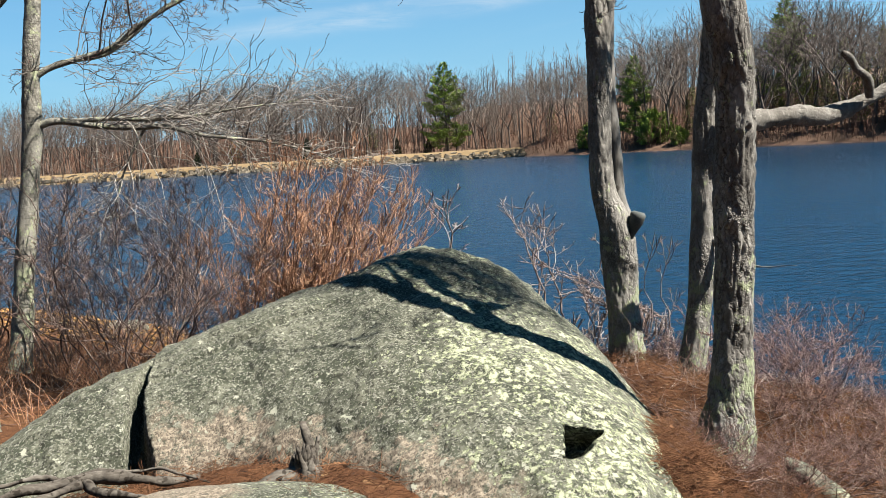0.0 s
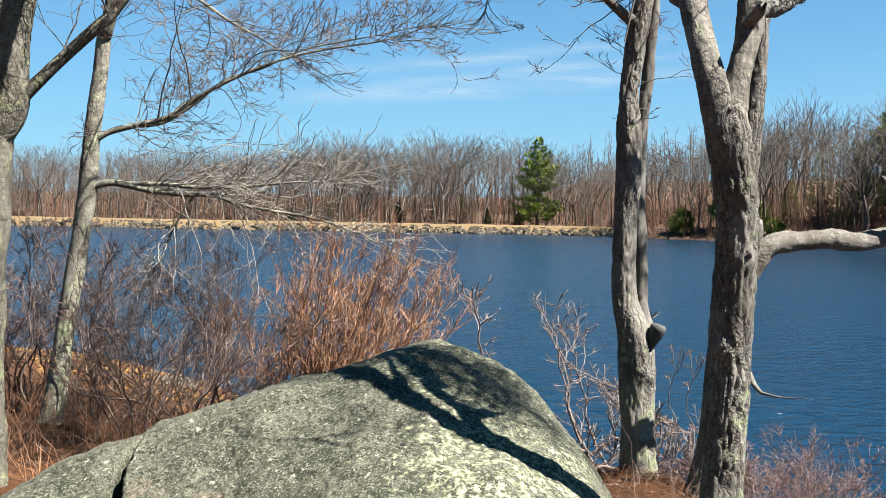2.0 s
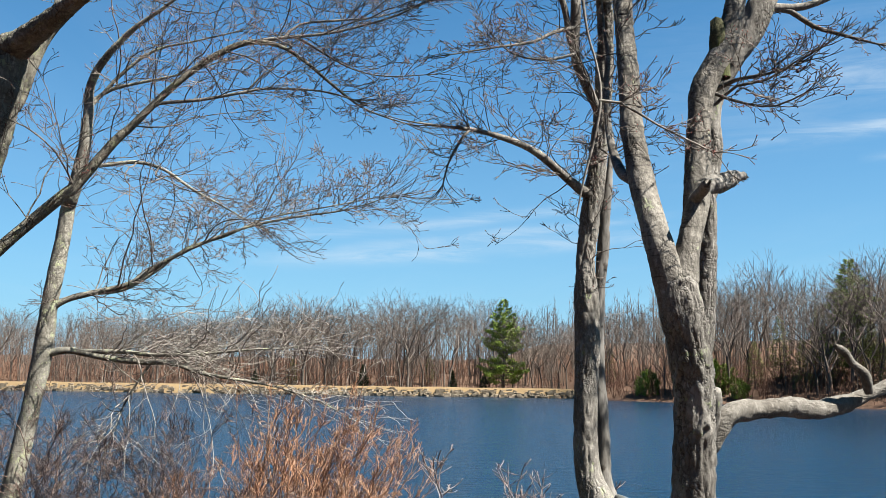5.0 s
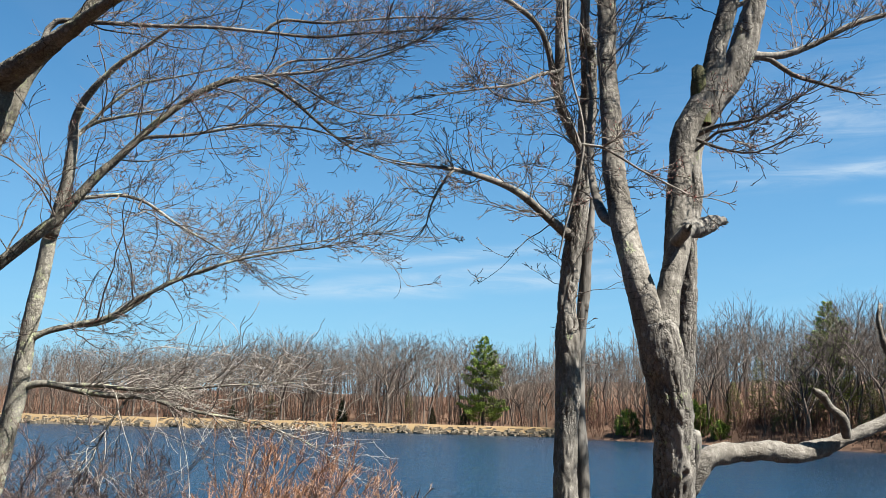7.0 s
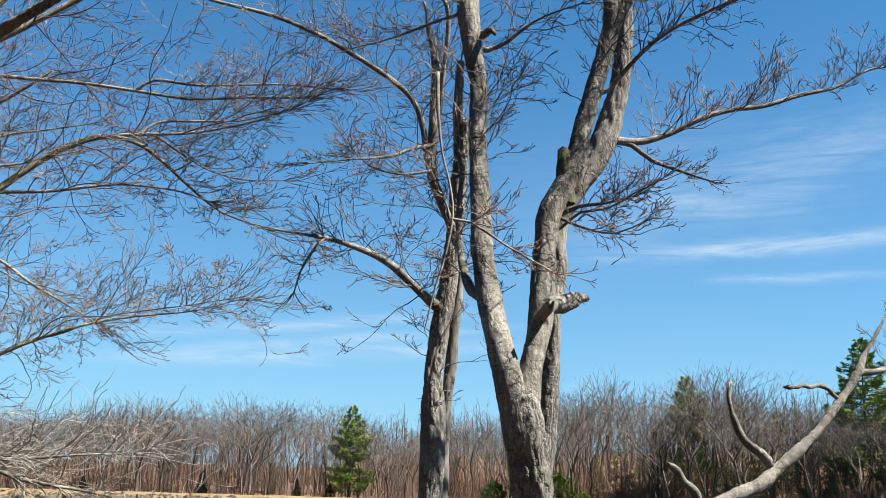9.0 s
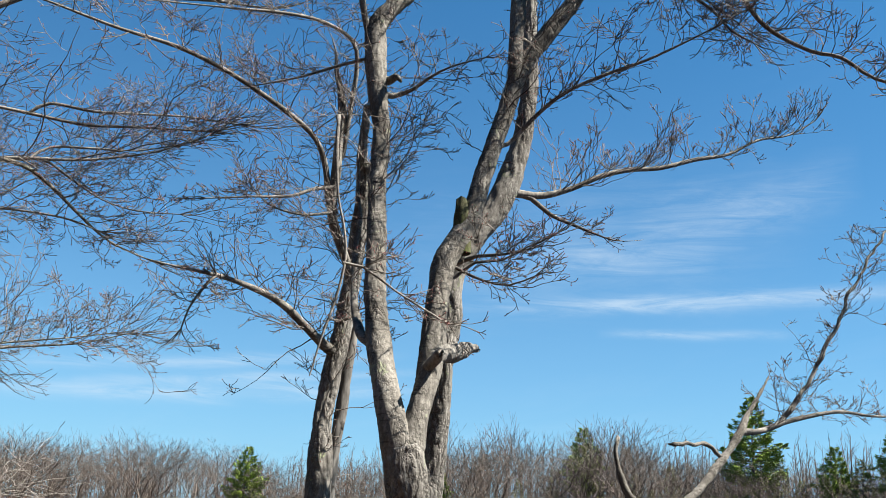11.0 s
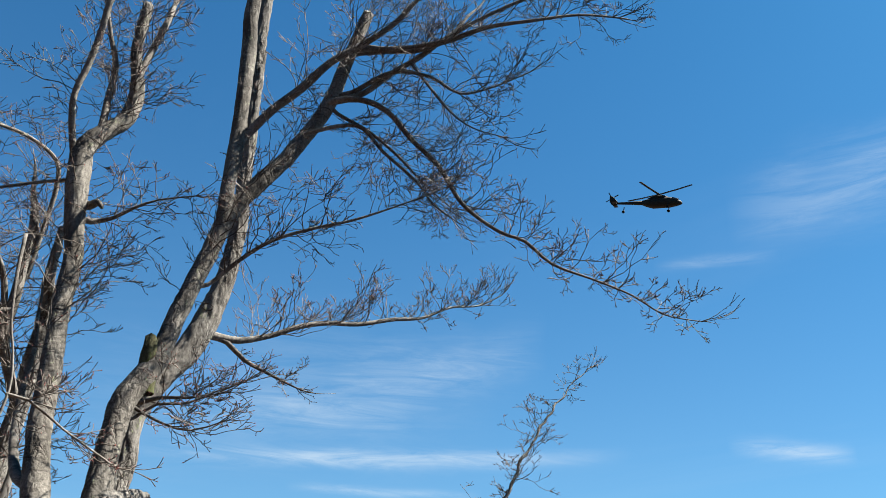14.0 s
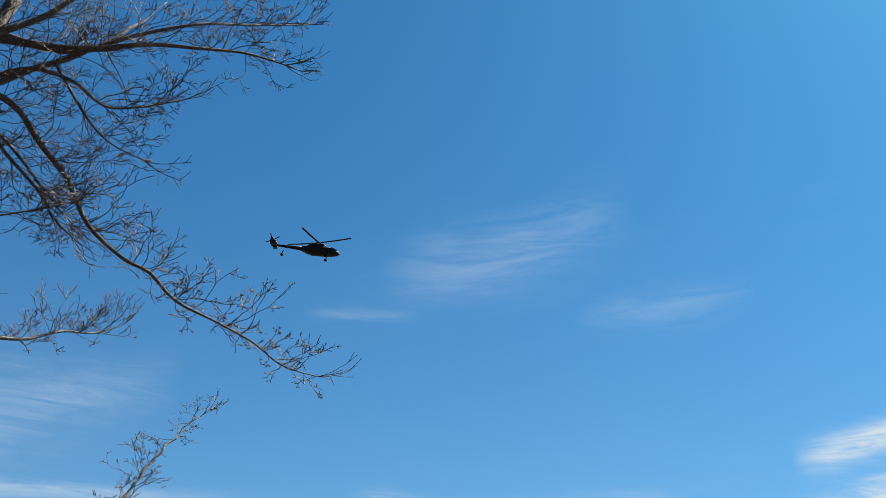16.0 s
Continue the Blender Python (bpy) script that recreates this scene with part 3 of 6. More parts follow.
def make_boulder():
    nx, front, back = 360, 250, 60
    ny = front + back
    verts, faces = [], []
    for j in range(ny + 1):
        for i in range(nx + 1):
            x = -3.35 + 4.5 * i / nx
            yf, yr = along(FOOT_Y, x), along(RIDGE_Y, x)
            y = yf - 0.02 + (yr - yf) * (j / front) ** 1.9 if j <= front else yr + 1.6 * (j - front) / back
            verts.append(Vector((x, y, rock_z(x, y))))
    for j in range(ny):
        for i in range(nx):
            a = j * (nx + 1) + i
            faces.append((a, a + 1, a + nx + 2, a + nx + 1))
    me = bpy.data.meshes.new("boulder")
    me.from_pydata(verts, [], faces)
    normals = [v.normal.copy() for v in me.vertices]
    right = POCKET_RIGHT
    out = POCKET_OUT
    up = out.cross(right)
    for v, nrm in zip(me.vertices, normals):
        q = v.co.copy()
        d = 0.005 * noise.noise(q * 21) + 0.0035 * noise.noise(q * 44) + 0.012 * noise.noise(q * 8)
        # shallow scaled-off flakes with crisp rims
        f = noise.noise(q * 3.1 + Vector((5, 2, 1))) + 0.35 * noise.noise(q * 13)
        d -= 0.007 * max(0.0, min(1.0, (f - 0.22) * 14))
        # a long groove below the ridge, cut for a thin branch's shadow line
        s = (q.x + 1.92) / 1.17
        if 0 < s < 1:
            sy = 5.26 + 0.36 * s + 0.03 * noise.noise(Vector((q.x * 6, 0, 0)))
            w = (q.y - sy) / 0.03
            if abs(w) < 3:
                d += math.sin(math.pi * s) ** 0.5 * (0.018 * math.exp(-(w - 1.4) ** 2) - 0.03 * math.exp(-w * w * 2))
        rel = q - POCKET
        k = inside(rel.dot(right) + 0.012 * noise.noise(q * 18), rel.dot(up) + 0.012 * noise.noise(q * 15 + Vector((3, 0, 0))), POCKET_EDGE)
        if k > -0.05 and abs(rel.dot(out)) < 0.3:
            deep = max(0.0, min(1.0, k / 0.016))
            d += 0.008 * math.exp(-abs(k) / 0.02) * (1 - deep)
            v.co = q + nrm * d + INWARD * deep * (0.2 + 0.05 * noise.noise(q * 22))
        else:
            v.co = q + nrm * d
    me.polygons.foreach_set("use_smooth", [True] * len(me.polygons))
    me.materials.append(granite)
    me.update()
    return tagged(new("boulder", me), "large grey granite boulder blotched with pale green lichen", "boulder")


def granite_material():
    mt = bpy.data.materials.new("granite")
    mt.use_nodes = True
    n, lk = mt.node_tree.nodes, mt.node_tree.links
    b = n["Principled BSDF"]
    b.inputs["Roughness"].default_value = 0.93
    b.inputs["Specular IOR Level"].default_value = 0.15
    co = n.new("ShaderNodeTexCoord")
    sep = n.new("ShaderNodeSeparateXYZ")
    lk.new(co.outputs["Object"], sep.inputs[0])

    def tex(scale, detail=8, rough=0.65, dist=0.0):
        t = n.new("ShaderNodeTexNoise")
        t.inputs["Scale"].default_value, t.inputs["Detail"].default_value = scale, detail
        t.inputs["Roughness"].default_value, t.inputs["Distortion"].default_value = rough, dist
        lk.new(co.outputs["Object"], t.inputs[0])
        return t.outputs[0]

    def rng_(v, a, c, lo=0.0, hi=1.0):
        r = n.new("ShaderNodeMapRange")
        for i, q in enumerate((a, c, lo, hi)):
            r.inputs[i + 1].default_value = q
        lk.new(v, r.inputs[0])
        return r.outputs[0]

    def op(kind, a, c):
        q = n.new("ShaderNodeMath")
        q.operation = kind
        for i, v in enumerate((a, c)):
            if isinstance(v, (int, float)):
                q.inputs[i].default_value = v
            else:
                lk.new(v, q.inputs[i])
        return q.outputs[0]

    def mix(f, a, c):
        q = n.new("ShaderNodeMix")
        q.data_type = "RGBA"
        lk.new(f, q.inputs[0])
        for i, v in ((6, a), (7, c)):
            if isinstance(v, tuple):
                q.inputs[i].default_value = (*[w * 1.14 * DULL for w in v], 1)
            else:
                lk.new(v, q.inputs[i])
        return q.outputs[2]

    # grey-green weathered skin, mottled
    col = mix(rng_(tex(3.0, 6, 0.7), 0.44, 0.58), (0.041, 0.046, 0.030), (0.085, 0.087, 0.062))
    col = mix(rng_(tex(16, 6, 0.8), 0.50, 0.56, 0.0, 0.8), col, (0.125, 0.125, 0.092))
    col = mix(rng_(tex(34, 3, 0.7), 0.53, 0.57, 0.0, 0.85), col, (0.024, 0.024, 0.017))
    col = mix(rng_(tex(75, 2, 0.6), 0.56, 0.60, 0.0, 0.8), col, (0.21, 0.205, 0.17))
    # bare pinkish rock low on the front
    low = op("MULTIPLY", rng_(op("ADD", sep.outputs[2], op("MULTIPLY", op("SUBTRACT", tex(4, 8, 0.75), 0.5), 0.7)), 1.30, 1.25), rng_(sep.outputs[0], -1.95, -1.75))
    low = op("MULTIPLY", low, rng_(op("ADD", sep.outputs[0], op("MULTIPLY", tex(3, 5), 0.8)), 0.45, 0.25))
    bare = mix(rng_(tex(55, 3, 0.7), 0.46, 0.56), (0.135, 0.108, 0.080), (0.275, 0.228, 0.172))
    bare = mix(rng_(tex(90, 2, 0.6), 0.58, 0.61), bare, (0.07, 0.055, 0.042))
    col = mix(op("MULTIPLY", low, rng_(tex(15, 6, 0.8), 0.40, 0.47, 0.0, 0.95)), col, bare)
    # pale lichen in crisp patches, thick towards the lit end, worn off low at the end
    side = op("ADD", rng_(sep.outputs[0], -1.3, 0.5, -0.115, 0.075), op("MULTIPLY", op("SUBTRACT", tex(1.6, 4), 0.5), 0.30))
    side = op("SUBTRACT", side, op("MULTIPLY", low, 0.08))
    side = op("SUBTRACT", side, op("MULTIPLY", rng_(op("SUBTRACT", sep.outputs[0], op("MULTIPLY", sep.outputs[2], 0.9)), -0.75, -0.45), 0.05))
    # the rim behind is barer
    side = op("SUBTRACT", side, op("MULTIPLY", op("MULTIPLY", rng_(op("SUBTRACT", sep.outputs[1], op("MULTIPLY", sep.outputs[0], 0.3)), 4.75, 5.1), rng_(sep.outputs[0], 0.0, 0.35)), 0.07))
    rag = op("ADD", op("MULTIPLY", tex(15, 8, 0.75), 0.5), op("ADD", op("MULTIPLY", tex(46, 3, 0.7), 0.42), op("ADD", side, 0.04)))
    # it grows in rosettes with dark gaps between them
    vor = n.new("ShaderNodeTexVoronoi")
    vor.inputs["Scale"].default_value = 27
    bend = n.new("ShaderNodeVectorMath")
    bend.operation = "MULTIPLY_ADD"
    wob = n.new("ShaderNodeTexNoise")
    wob.inputs["Scale"].default_value, wob.inputs["Detail"].default_value = 28, 4
    lk.new(co.outputs["Object"], wob.inputs[0])
    lk.new(wob.outputs[1], bend.inputs[0])
    bend.inputs[1].default_value = (0.05, 0.05, 0.05)
    lk.new(co.outputs["Object"], bend.inputs[2])
    lk.new(bend.outputs[0], vor.inputs["Vector"])
    rag = op("ADD", rag, op("MULTIPLY", op("SUBTRACT", 0.42, vor.outputs["Distance"]), 0.20))
    body = mix(rng_(tex(42, 3, 0.7), 0.45, 0.55), (0.13, 0.148, 0.078), (0.245, 0.258, 0.165))
    col = mix(rng_(rag, 0.528, 0.545, 0.0, 0.95), col, body)
    col = mix(rng_(op("ADD", rag, op("MULTIPLY", tex(60, 2), 0.12)), 0.640, 0.655, 0.0, 0.9), col, (0.31, 0.315, 0.225))
    # small white rosettes and dark scabs
    col = mix(rng_(tex(14, 3, 0.6), 0.655, 0.67, 0.0, 0.85), col, (0.30, 0.30, 0.235))
    col = mix(rng_(tex(10, 8, 0.8), 0.605, 0.62, 0.0, 0.8), col, (0.030, 0.033, 0.024))
    lk.new(col, b.inputs["Base Color"])
    h = op("ADD", op("MULTIPLY", tex(30, 3, 0.6), 1.0), op("MULTIPLY", rng_(rag, 0.52, 0.56), 0.5))
    bp = n.new("ShaderNodeBump")
    bp.inputs["Strength"].default_value, bp.inputs["Distance"].default_value = 0.7, 0.004
    lk.new(h, bp.inputs["Height"])
    lk.new(bp.outputs[0], b.inputs["Normal"])
    return mt


granite = granite_material()
make_boulder()

# ---- near trees ----
rng = random.Random(5)


def twig_parts(tree, jobs, seed, buds=True, label="fine bare twigs", mat=twig_mat):
    """Twigs of one tree, joined, with their buds. jobs: limb line and the keywords of fringe()."""
    r = random.Random(seed)
    g, b = Geo(), Geo()
    for pts, kw in jobs:
        fringe(g, r, pts, buds=b, **kw)
    part("crown", g, mat, tree, label, kind="stuff")
    if buds and b.v:
        part("buds", b, bud_mat, tree, "small red buds", smooth=False, kind="stuff")


# lumps and scars on the trunks: place, size, height
ONE_KNOTS = ((1.218, 4.53, 2.21, 0.055, 0.03), (1.32, 4.5, 2.66, 0.05, 0.022), (1.14, 4.5, 1.75, 0.06, 0.02), (1.25, 4.5, 3.0, 0.06, 0.02), (1.22, 4.48, 1.45, 0.07, 0.02))
MID_KNOTS = ((1.30, 6.5, 1.75, 0.07, 0.03), (1.2, 6.5, 2.3, 0.05, 0.02), (1.26, 6.5, 2.9, 0.05, 0.02), (1.3, 6.5, 1.25, 0.08, 0.02))


def slim(pts, k=0.8):
    return [(x, y, z, w * k) for x, y, z, w in pts]


def drawn(pts, y0, k):
    """A limb's line moved along the sight lines from the path, so that it leaves the plane of its tree by that share only."""
    out = []
    for x, y, z, w in pts:
        f = (y0 + (y0 - y) * k) / y
        out.append((x * f, y * f, 2.9 + (z - 2.9) * f, w * f))
    return out


mid = thing("maple_tree", (1.25, 6.6, 1.0), "grey twin-stemmed maple, one stem dead and split, beside the boulder", "tree", "trees on the bank")
limb_part("trunk", mid, rooted([(1.27, 6.6, 0.88, 0.176), (1.24, 6.6, 1.01, 0.138), (1.23, 6.62, 1.34, 0.12), (1.22, 6.65, 1.8, 0.132), (1.2, 6.65, 2.01, 0.119), (1.12, 6.65, 2.3, 0.086), (1.12, 6.65, 2.83, 0.085), (1.13, 6.65, 3.39, 0.09), (1.12, 6.65, 3.68, 0.068), (1.15, 6.65, 3.99, 0.073), (1.19, 6.65, 4.28, 0.069), (1.24, 6.65, 4.71, 0.066), (1.26, 6.6, 5.13, 0.063), (1.26, 6.55, 5.55, 0.059), (1.21, 6.45, 5.67, 0.042), (1.21, 6.4, 6.06, 0.03)]), bark, 72, 0.018, 0.13, furrow=0.009, knots=MID_KNOTS)
limb_part("broken_stub", mid, [(1.27, 6.58, 1.88, 0.012), (1.305, 6.57, 1.97, 0.035), (1.335, 6.56, 2.05, 0.052), (1.35, 6.55, 2.09, 0.055), (1.355, 6.55, 2.105, 0.04)], grey_stub, 14, 0.02, 0.25, "grey broken stub")
limb_part("dead_stem", mid, [(1.3, 6.72, 2, 0.071), (1.26, 6.75, 2.2, 0.05), (1.26, 6.78, 2.49, 0.05), (1.23, 6.78, 2.87, 0.05), (1.22, 6.75, 3.23, 0.046), (1.27, 6.72, 4.01, 0.041), (1.3, 6.72, 4.3, 0.031), (1.32, 6.72, 4.52, 0.019)], dead_wood, 24, 0.025, 0.2, "bleached dead stem", 0.004)
b1 = [(1.1, 6.6, 4.22, 0.044), (0.92, 6.4, 4.3, 0.033), (0.76, 6.25, 4.39, 0.031), (0.61, 6.1, 4.43, 0.026), (0.43, 5.95, 4.45, 0.02), (0.25, 5.8, 4.45, 0.014)]
b2 = [(0.25, 5.8, 4.45, 0.011), (0.18, 5.75, 4.35, 0.011), (0.11, 5.7, 4.2, 0.0069), (0.08, 5.7, 4.07, 0.0052)]
b3 = [(1.18, 6.55, 4.85, 0.037), (1.1, 6.5, 5, 0.041), (1.02, 6.45, 5.19, 0.041), (1.02, 6.4, 5.48, 0.041), (1.02, 6.4, 5.75, 0.037), (1.03, 6.4, 5.94, 0.042)]
b4 = [(0.98, 6.45, 5.31, 0.025), (0.94, 6.4, 5.51, 0.025), (0.84, 6.3, 5.67, 0.022), (0.66, 6.2, 5.77, 0.022), (0.4, 6.1, 5.87, 0.02), (0.11, 6, 5.96, 0.018), (-0.2, 5.9, 6.01, 0.016), (-0.59, 5.8, 6.02, 0.012), (-0.99, 5.7, 6.06, 0.0078)]
b5 = [(1.06, 6.4, 5.62, 0.017), (1.08, 6.35, 6.02, 0.019), (1.09, 6.3, 6.28, 0.019), (1.04, 6.25, 6.48, 0.017), (0.82, 6.2, 6.57, 0.015), (0.52, 6.1, 6.53, 0.013), (0.12, 6, 6.43, 0.0082), (-0.28, 5.9, 6.33, 0.006)]
b6 = [(1.02, 6.4, 5.37, 0.018), (0.85, 6.3, 5.29, 0.014), (0.69, 6.2, 5.18, 0.012), (0.42, 6.1, 5.1, 0.0077), (0.13, 6, 5.01, 0.0047)]
b7 = [(1.01, 6.4, 5.17, 0.012), (0.79, 6.3, 5.09, 0.0099), (0.54, 6.2, 5.1, 0.0058), (0.37, 6.1, 5.23, 0.0039)]
bt = [(1.27, 6.6, 0.88, 0.176), (1.24, 6.6, 1.01, 0.138), (1.23, 6.62, 1.34, 0.12), (1.22, 6.65, 1.8, 0.132), (1.2, 6.65, 2.01, 0.119), (1.12, 6.65, 2.3, 0.086), (1.12, 6.65, 2.83, 0.085), (1.13, 6.65, 3.39, 0.09), (1.12, 6.65, 3.68, 0.068), (1.15, 6.65, 3.99, 0.073), (1.19, 6.65, 4.28, 0.069), (1.24, 6.65, 4.71, 0.066), (1.26, 6.6, 5.13, 0.063), (1.26, 6.55, 5.55, 0.059), (1.21, 6.45, 5.67, 0.042), (1.21, 6.4, 6.06, 0.03)]
for q in (b1, b2, b3, b4, b5, b6, b7):
    limb_part("limb", mid, slim(q, 0.9), bark_smooth)
twig_parts(mid, [(b1, dict(first=0.1, per_metre=32, length=0.7)), (b2, dict(first=0.1, per_metre=27, length=0.4)), (b3, dict(first=0.0, per_metre=27, length=0.9)),
                 (b4, dict(first=0.1, per_metre=18, length=0.7)), (b6, dict(first=0.1, per_metre=30, length=0.5)), (b7, dict(first=0.1, per_metre=30, length=0.45)), (bt[7:], dict(first=0.0, per_metre=16, length=0.5)), (b5, dict(first=0.1, per_metre=20, length=0.7))], 11)

one = thing("maple_tree", (1.19, 4.6, 1.0), "grey forked maple with broken stubs, growing against the boulder", "tree", "trees on the bank")
bole = [(1.12, 4.58, 0.88, 0.193), (1.19, 4.6, 1.02, 0.154), (1.25, 4.62, 1.31, 0.119), (1.27, 4.63, 1.58, 0.1), (1.28, 4.63, 1.88, 0.099), (1.29, 4.63, 2.2, 0.101), (1.29, 4.6, 2.6, 0.097), (1.28, 4.55, 2.94, 0.102), (1.21, 4.5, 3.27, 0.105), (1.18, 4.48, 3.38, 0.105)]
bole[-1] = (*bole[-1][:3], bole[-1][3] * 0.8)
limb_part("trunk", one, rooted(bole), bark, 84, 0.015, 0.13, furrow=0.010, knots=ONE_KNOTS)
broken(limb_part("broken_top", one, [(1.53, 4.82, 4.49, 0.053), (1.53, 4.82, 4.65, 0.051), (1.53, 4.82, 4.77, 0.041)], moss_bark, 28, 0.02, 0.25, "mossy broken top", 0.005), rng, 0.06)
limb_part("stem", one, onward([(1.85, 4.9, 5.62, 0.045), (1.85, 4.9, 5.92, 0.046), (1.9, 5, 6.37, 0.053), (1.91, 5.05, 6.77, 0.051), (1.92, 5.1, 7.2, 0.053), (1.9, 5.1, 7.55, 0.051)], 2.6), bark_stem, 24, 0.03, 0.1, furrow=0.003)
cl = [(1.18, 4.5, 3.32, 0.086), (1.13, 4.5, 3.49, 0.072), (1.09, 4.58, 3.72, 0.065), (1.07, 4.68, 3.92, 0.064), (1.06, 4.82, 4.22, 0.06), (1.07, 4.95, 4.58, 0.057), (1.08, 5.08, 4.96, 0.056), (1.1, 5.18, 5.28, 0.055), (1.07, 5.25, 5.6, 0.063), (1.04, 5.28, 5.89, 0.069), (1.04, 5.3, 6.1, 0.066), (1.14, 5.3, 6.26, 0.057), (1.25, 5.3, 6.41, 0.054), (1.28, 5.3, 6.64, 0.047), (1.22, 5.3, 6.95, 0.04), (1.23, 5.3, 7.35, 0.037)]
cr = [(1.22, 4.5, 3.35, 0.08), (1.26, 4.52, 3.52, 0.062), (1.32, 4.58, 3.73, 0.063), (1.35, 4.64, 3.92, 0.07), (1.39, 4.72, 4.21, 0.066), (1.44, 4.78, 4.44, 0.068), (1.58, 4.84, 4.7, 0.064), (1.67, 4.88, 5.02, 0.056), (1.78, 4.9, 5.38, 0.055), (1.89, 4.92, 5.74, 0.057), (2.06, 4.92, 6.04, 0.055), (2.24, 4.9, 6.32, 0.053), (2.46, 4.88, 6.78, 0.051), (2.58, 4.86, 7.26, 0.045), (2.7, 4.84, 7.71, 0.043)]
ct = [[(2.67, 4.8, 7.33, 0.041), (2.87, 4.6, 7.31, 0.029), (3.1, 4.4, 7.36, 0.025), (3.34, 4.2, 7.48, 0.019), (3.6, 4, 7.54, 0.015), (3.96, 3.9, 7.71, 0.011), (4.28, 3.8, 7.78, 0.0066)], [(2.66, 4.8, 7.35, 0.033), (2.99, 4.5, 7.3, 0.02), (3.31, 4.3, 7.59, 0.017), (3.67, 4.1, 7.87, 0.013), (4.16, 4, 8.19, 0.0091), (4.59, 3.9, 8.48, 0.006)], [(2.6, 4.8, 6.92, 0.024), (2.8, 4.6, 7.07, 0.018), (3, 4.4, 7, 0.014), (3.18, 4.3, 6.88, 0.0098), (3.39, 4.2, 6.97, 0.0079), (3.66, 4.1, 7.17, 0.0051)], [(2.53, 4.85, 6.74, 0.016), (2.72, 4.7, 6.58, 0.013), (2.9, 4.6, 6.4, 0.011), (3.04, 4.5, 6.2, 0.0075), (3.21, 4.4, 6.02, 0.0046)], [(2.97, 4.5, 7.07, 0.012), (3.14, 4.35, 6.74, 0.0097), (3.27, 4.25, 6.6, 0.0057), (3.48, 4.2, 6.59, 0.0039)]]
ck = [[(1.17, 5.28, 5.61, 0.021), (1.28, 5.2, 5.64, 0.014), (1.36, 5.1, 5.69, 0.011), (1.47, 5, 5.74, 0.007), (1.66, 4.9, 5.79, 0.0043)], [(0.99, 5.3, 5.85, 0.013), (0.82, 5.35, 5.79, 0.011), (0.59, 5.4, 5.69, 0.009), (0.39, 5.45, 5.63, 0.0054)], [(1.49, 4.76, 4.33, 0.011), (1.58, 4.7, 4.41, 0.0092), (1.72, 4.65, 4.43, 0.0077), (1.85, 4.6, 4.51, 0.0054), (1.96, 4.5, 4.56, 0.0038)], [(1.48, 4.76, 4.39, 0.012), (1.62, 4.65, 4.3, 0.0076), (1.75, 4.6, 4.28, 0.006), (1.86, 4.5, 4.32, 0.0037)], [(0.79, 4.3, 4.2, 0.0081), (0.89, 4.3, 4.19, 0.0068), (0.98, 4.3, 4.14, 0.0068), (1.06, 4.3, 4.09, 0.0054), (1.2, 4.3, 4.02, 0.0054), (1.33, 4.3, 3.96, 0.0034)]]
c1 = [(1.96, 5, 6.42, 0.038), (2.07, 4.9, 6.6, 0.034), (2.22, 4.8, 6.79, 0.035), (2.37, 4.7, 7.02, 0.031), (2.58, 4.6, 7.23, 0.028), (2.75, 4.5, 7.43, 0.024)]
c2 = [(2.46, 4.84, 6.8, 0.031), (2.61, 4.7, 6.81, 0.025), (2.78, 4.6, 6.73, 0.023), (2.94, 4.5, 6.5, 0.021), (3.1, 4.4, 6.3, 0.019), (3.23, 4.3, 6.01, 0.016), (3.45, 4.2, 5.84, 0.014), (3.59, 4.1, 5.77, 0.013), (3.73, 4, 5.61, 0.011), (4, 3.9, 5.54, 0.009), (4.23, 3.8, 5.46, 0.0073), (4.4, 3.7, 5.34, 0.0055), (4.63, 3.6, 5.32, 0.0037)]
c3 = [(2.3, 4.84, 6.47, 0.019), (2.61, 4.7, 6.59, 0.015), (2.78, 4.6, 6.39, 0.013), (2.99, 4.5, 6.19, 0.011), (3.06, 4.4, 6, 0.0091), (3.14, 4.3, 5.88, 0.0054)]
c4 = [(2.48, 4.84, 6.81, 0.028), (2.67, 4.75, 6.92, 0.026), (2.84, 4.65, 7.12, 0.024), (2.99, 4.55, 7.26, 0.023), (3.1, 4.45, 7.39, 0.019), (3.21, 4.4, 7.53, 0.017)]
c5 = [(1.82, 4.9, 5.24, 0.015), (1.96, 4.8, 5.41, 0.015), (2.1, 4.7, 5.54, 0.014), (2.31, 4.6, 5.65, 0.012), (2.53, 4.5, 5.74, 0.01), (2.72, 4.4, 5.84, 0.007), (2.95, 4.3, 5.98, 0.0053)]
c6 = [(0.98, 5.3, 6.06, 0.026), (0.9, 5.25, 6.38, 0.024), (0.93, 5.2, 6.63, 0.025), (0.95, 5.15, 6.88, 0.025), (0.95, 5.1, 7.08, 0.024)]
c7 = [(1.11, 5.3, 6.25, 0.03), (1.12, 5.35, 6.52, 0.027), (1.12, 5.35, 6.8, 0.024), (1.05, 5.35, 7.01, 0.018), (1.01, 5.35, 7.14, 0.016)]
c8 = [(1.27, 5.3, 6.76, 0.028), (1.34, 5.35, 7.08, 0.027), (1.41, 5.4, 7.4, 0.025)]
c9 = [(1.08, 4.66, 3.87, 0.035), (1.01, 4.8, 3.95, 0.033), (1, 5, 4.11, 0.028), (1.01, 5.2, 4.32, 0.023), (1.02, 5.3, 4.59, 0.02)]
limb_part("stem", one, [(*bole[-3][:3], bole[-3][3] * 0.6), (*bole[-2][:3], bole[-2][3] * 0.72)] + cl, bark_stem, 48, 0.025, 0.12, furrow=0.005)
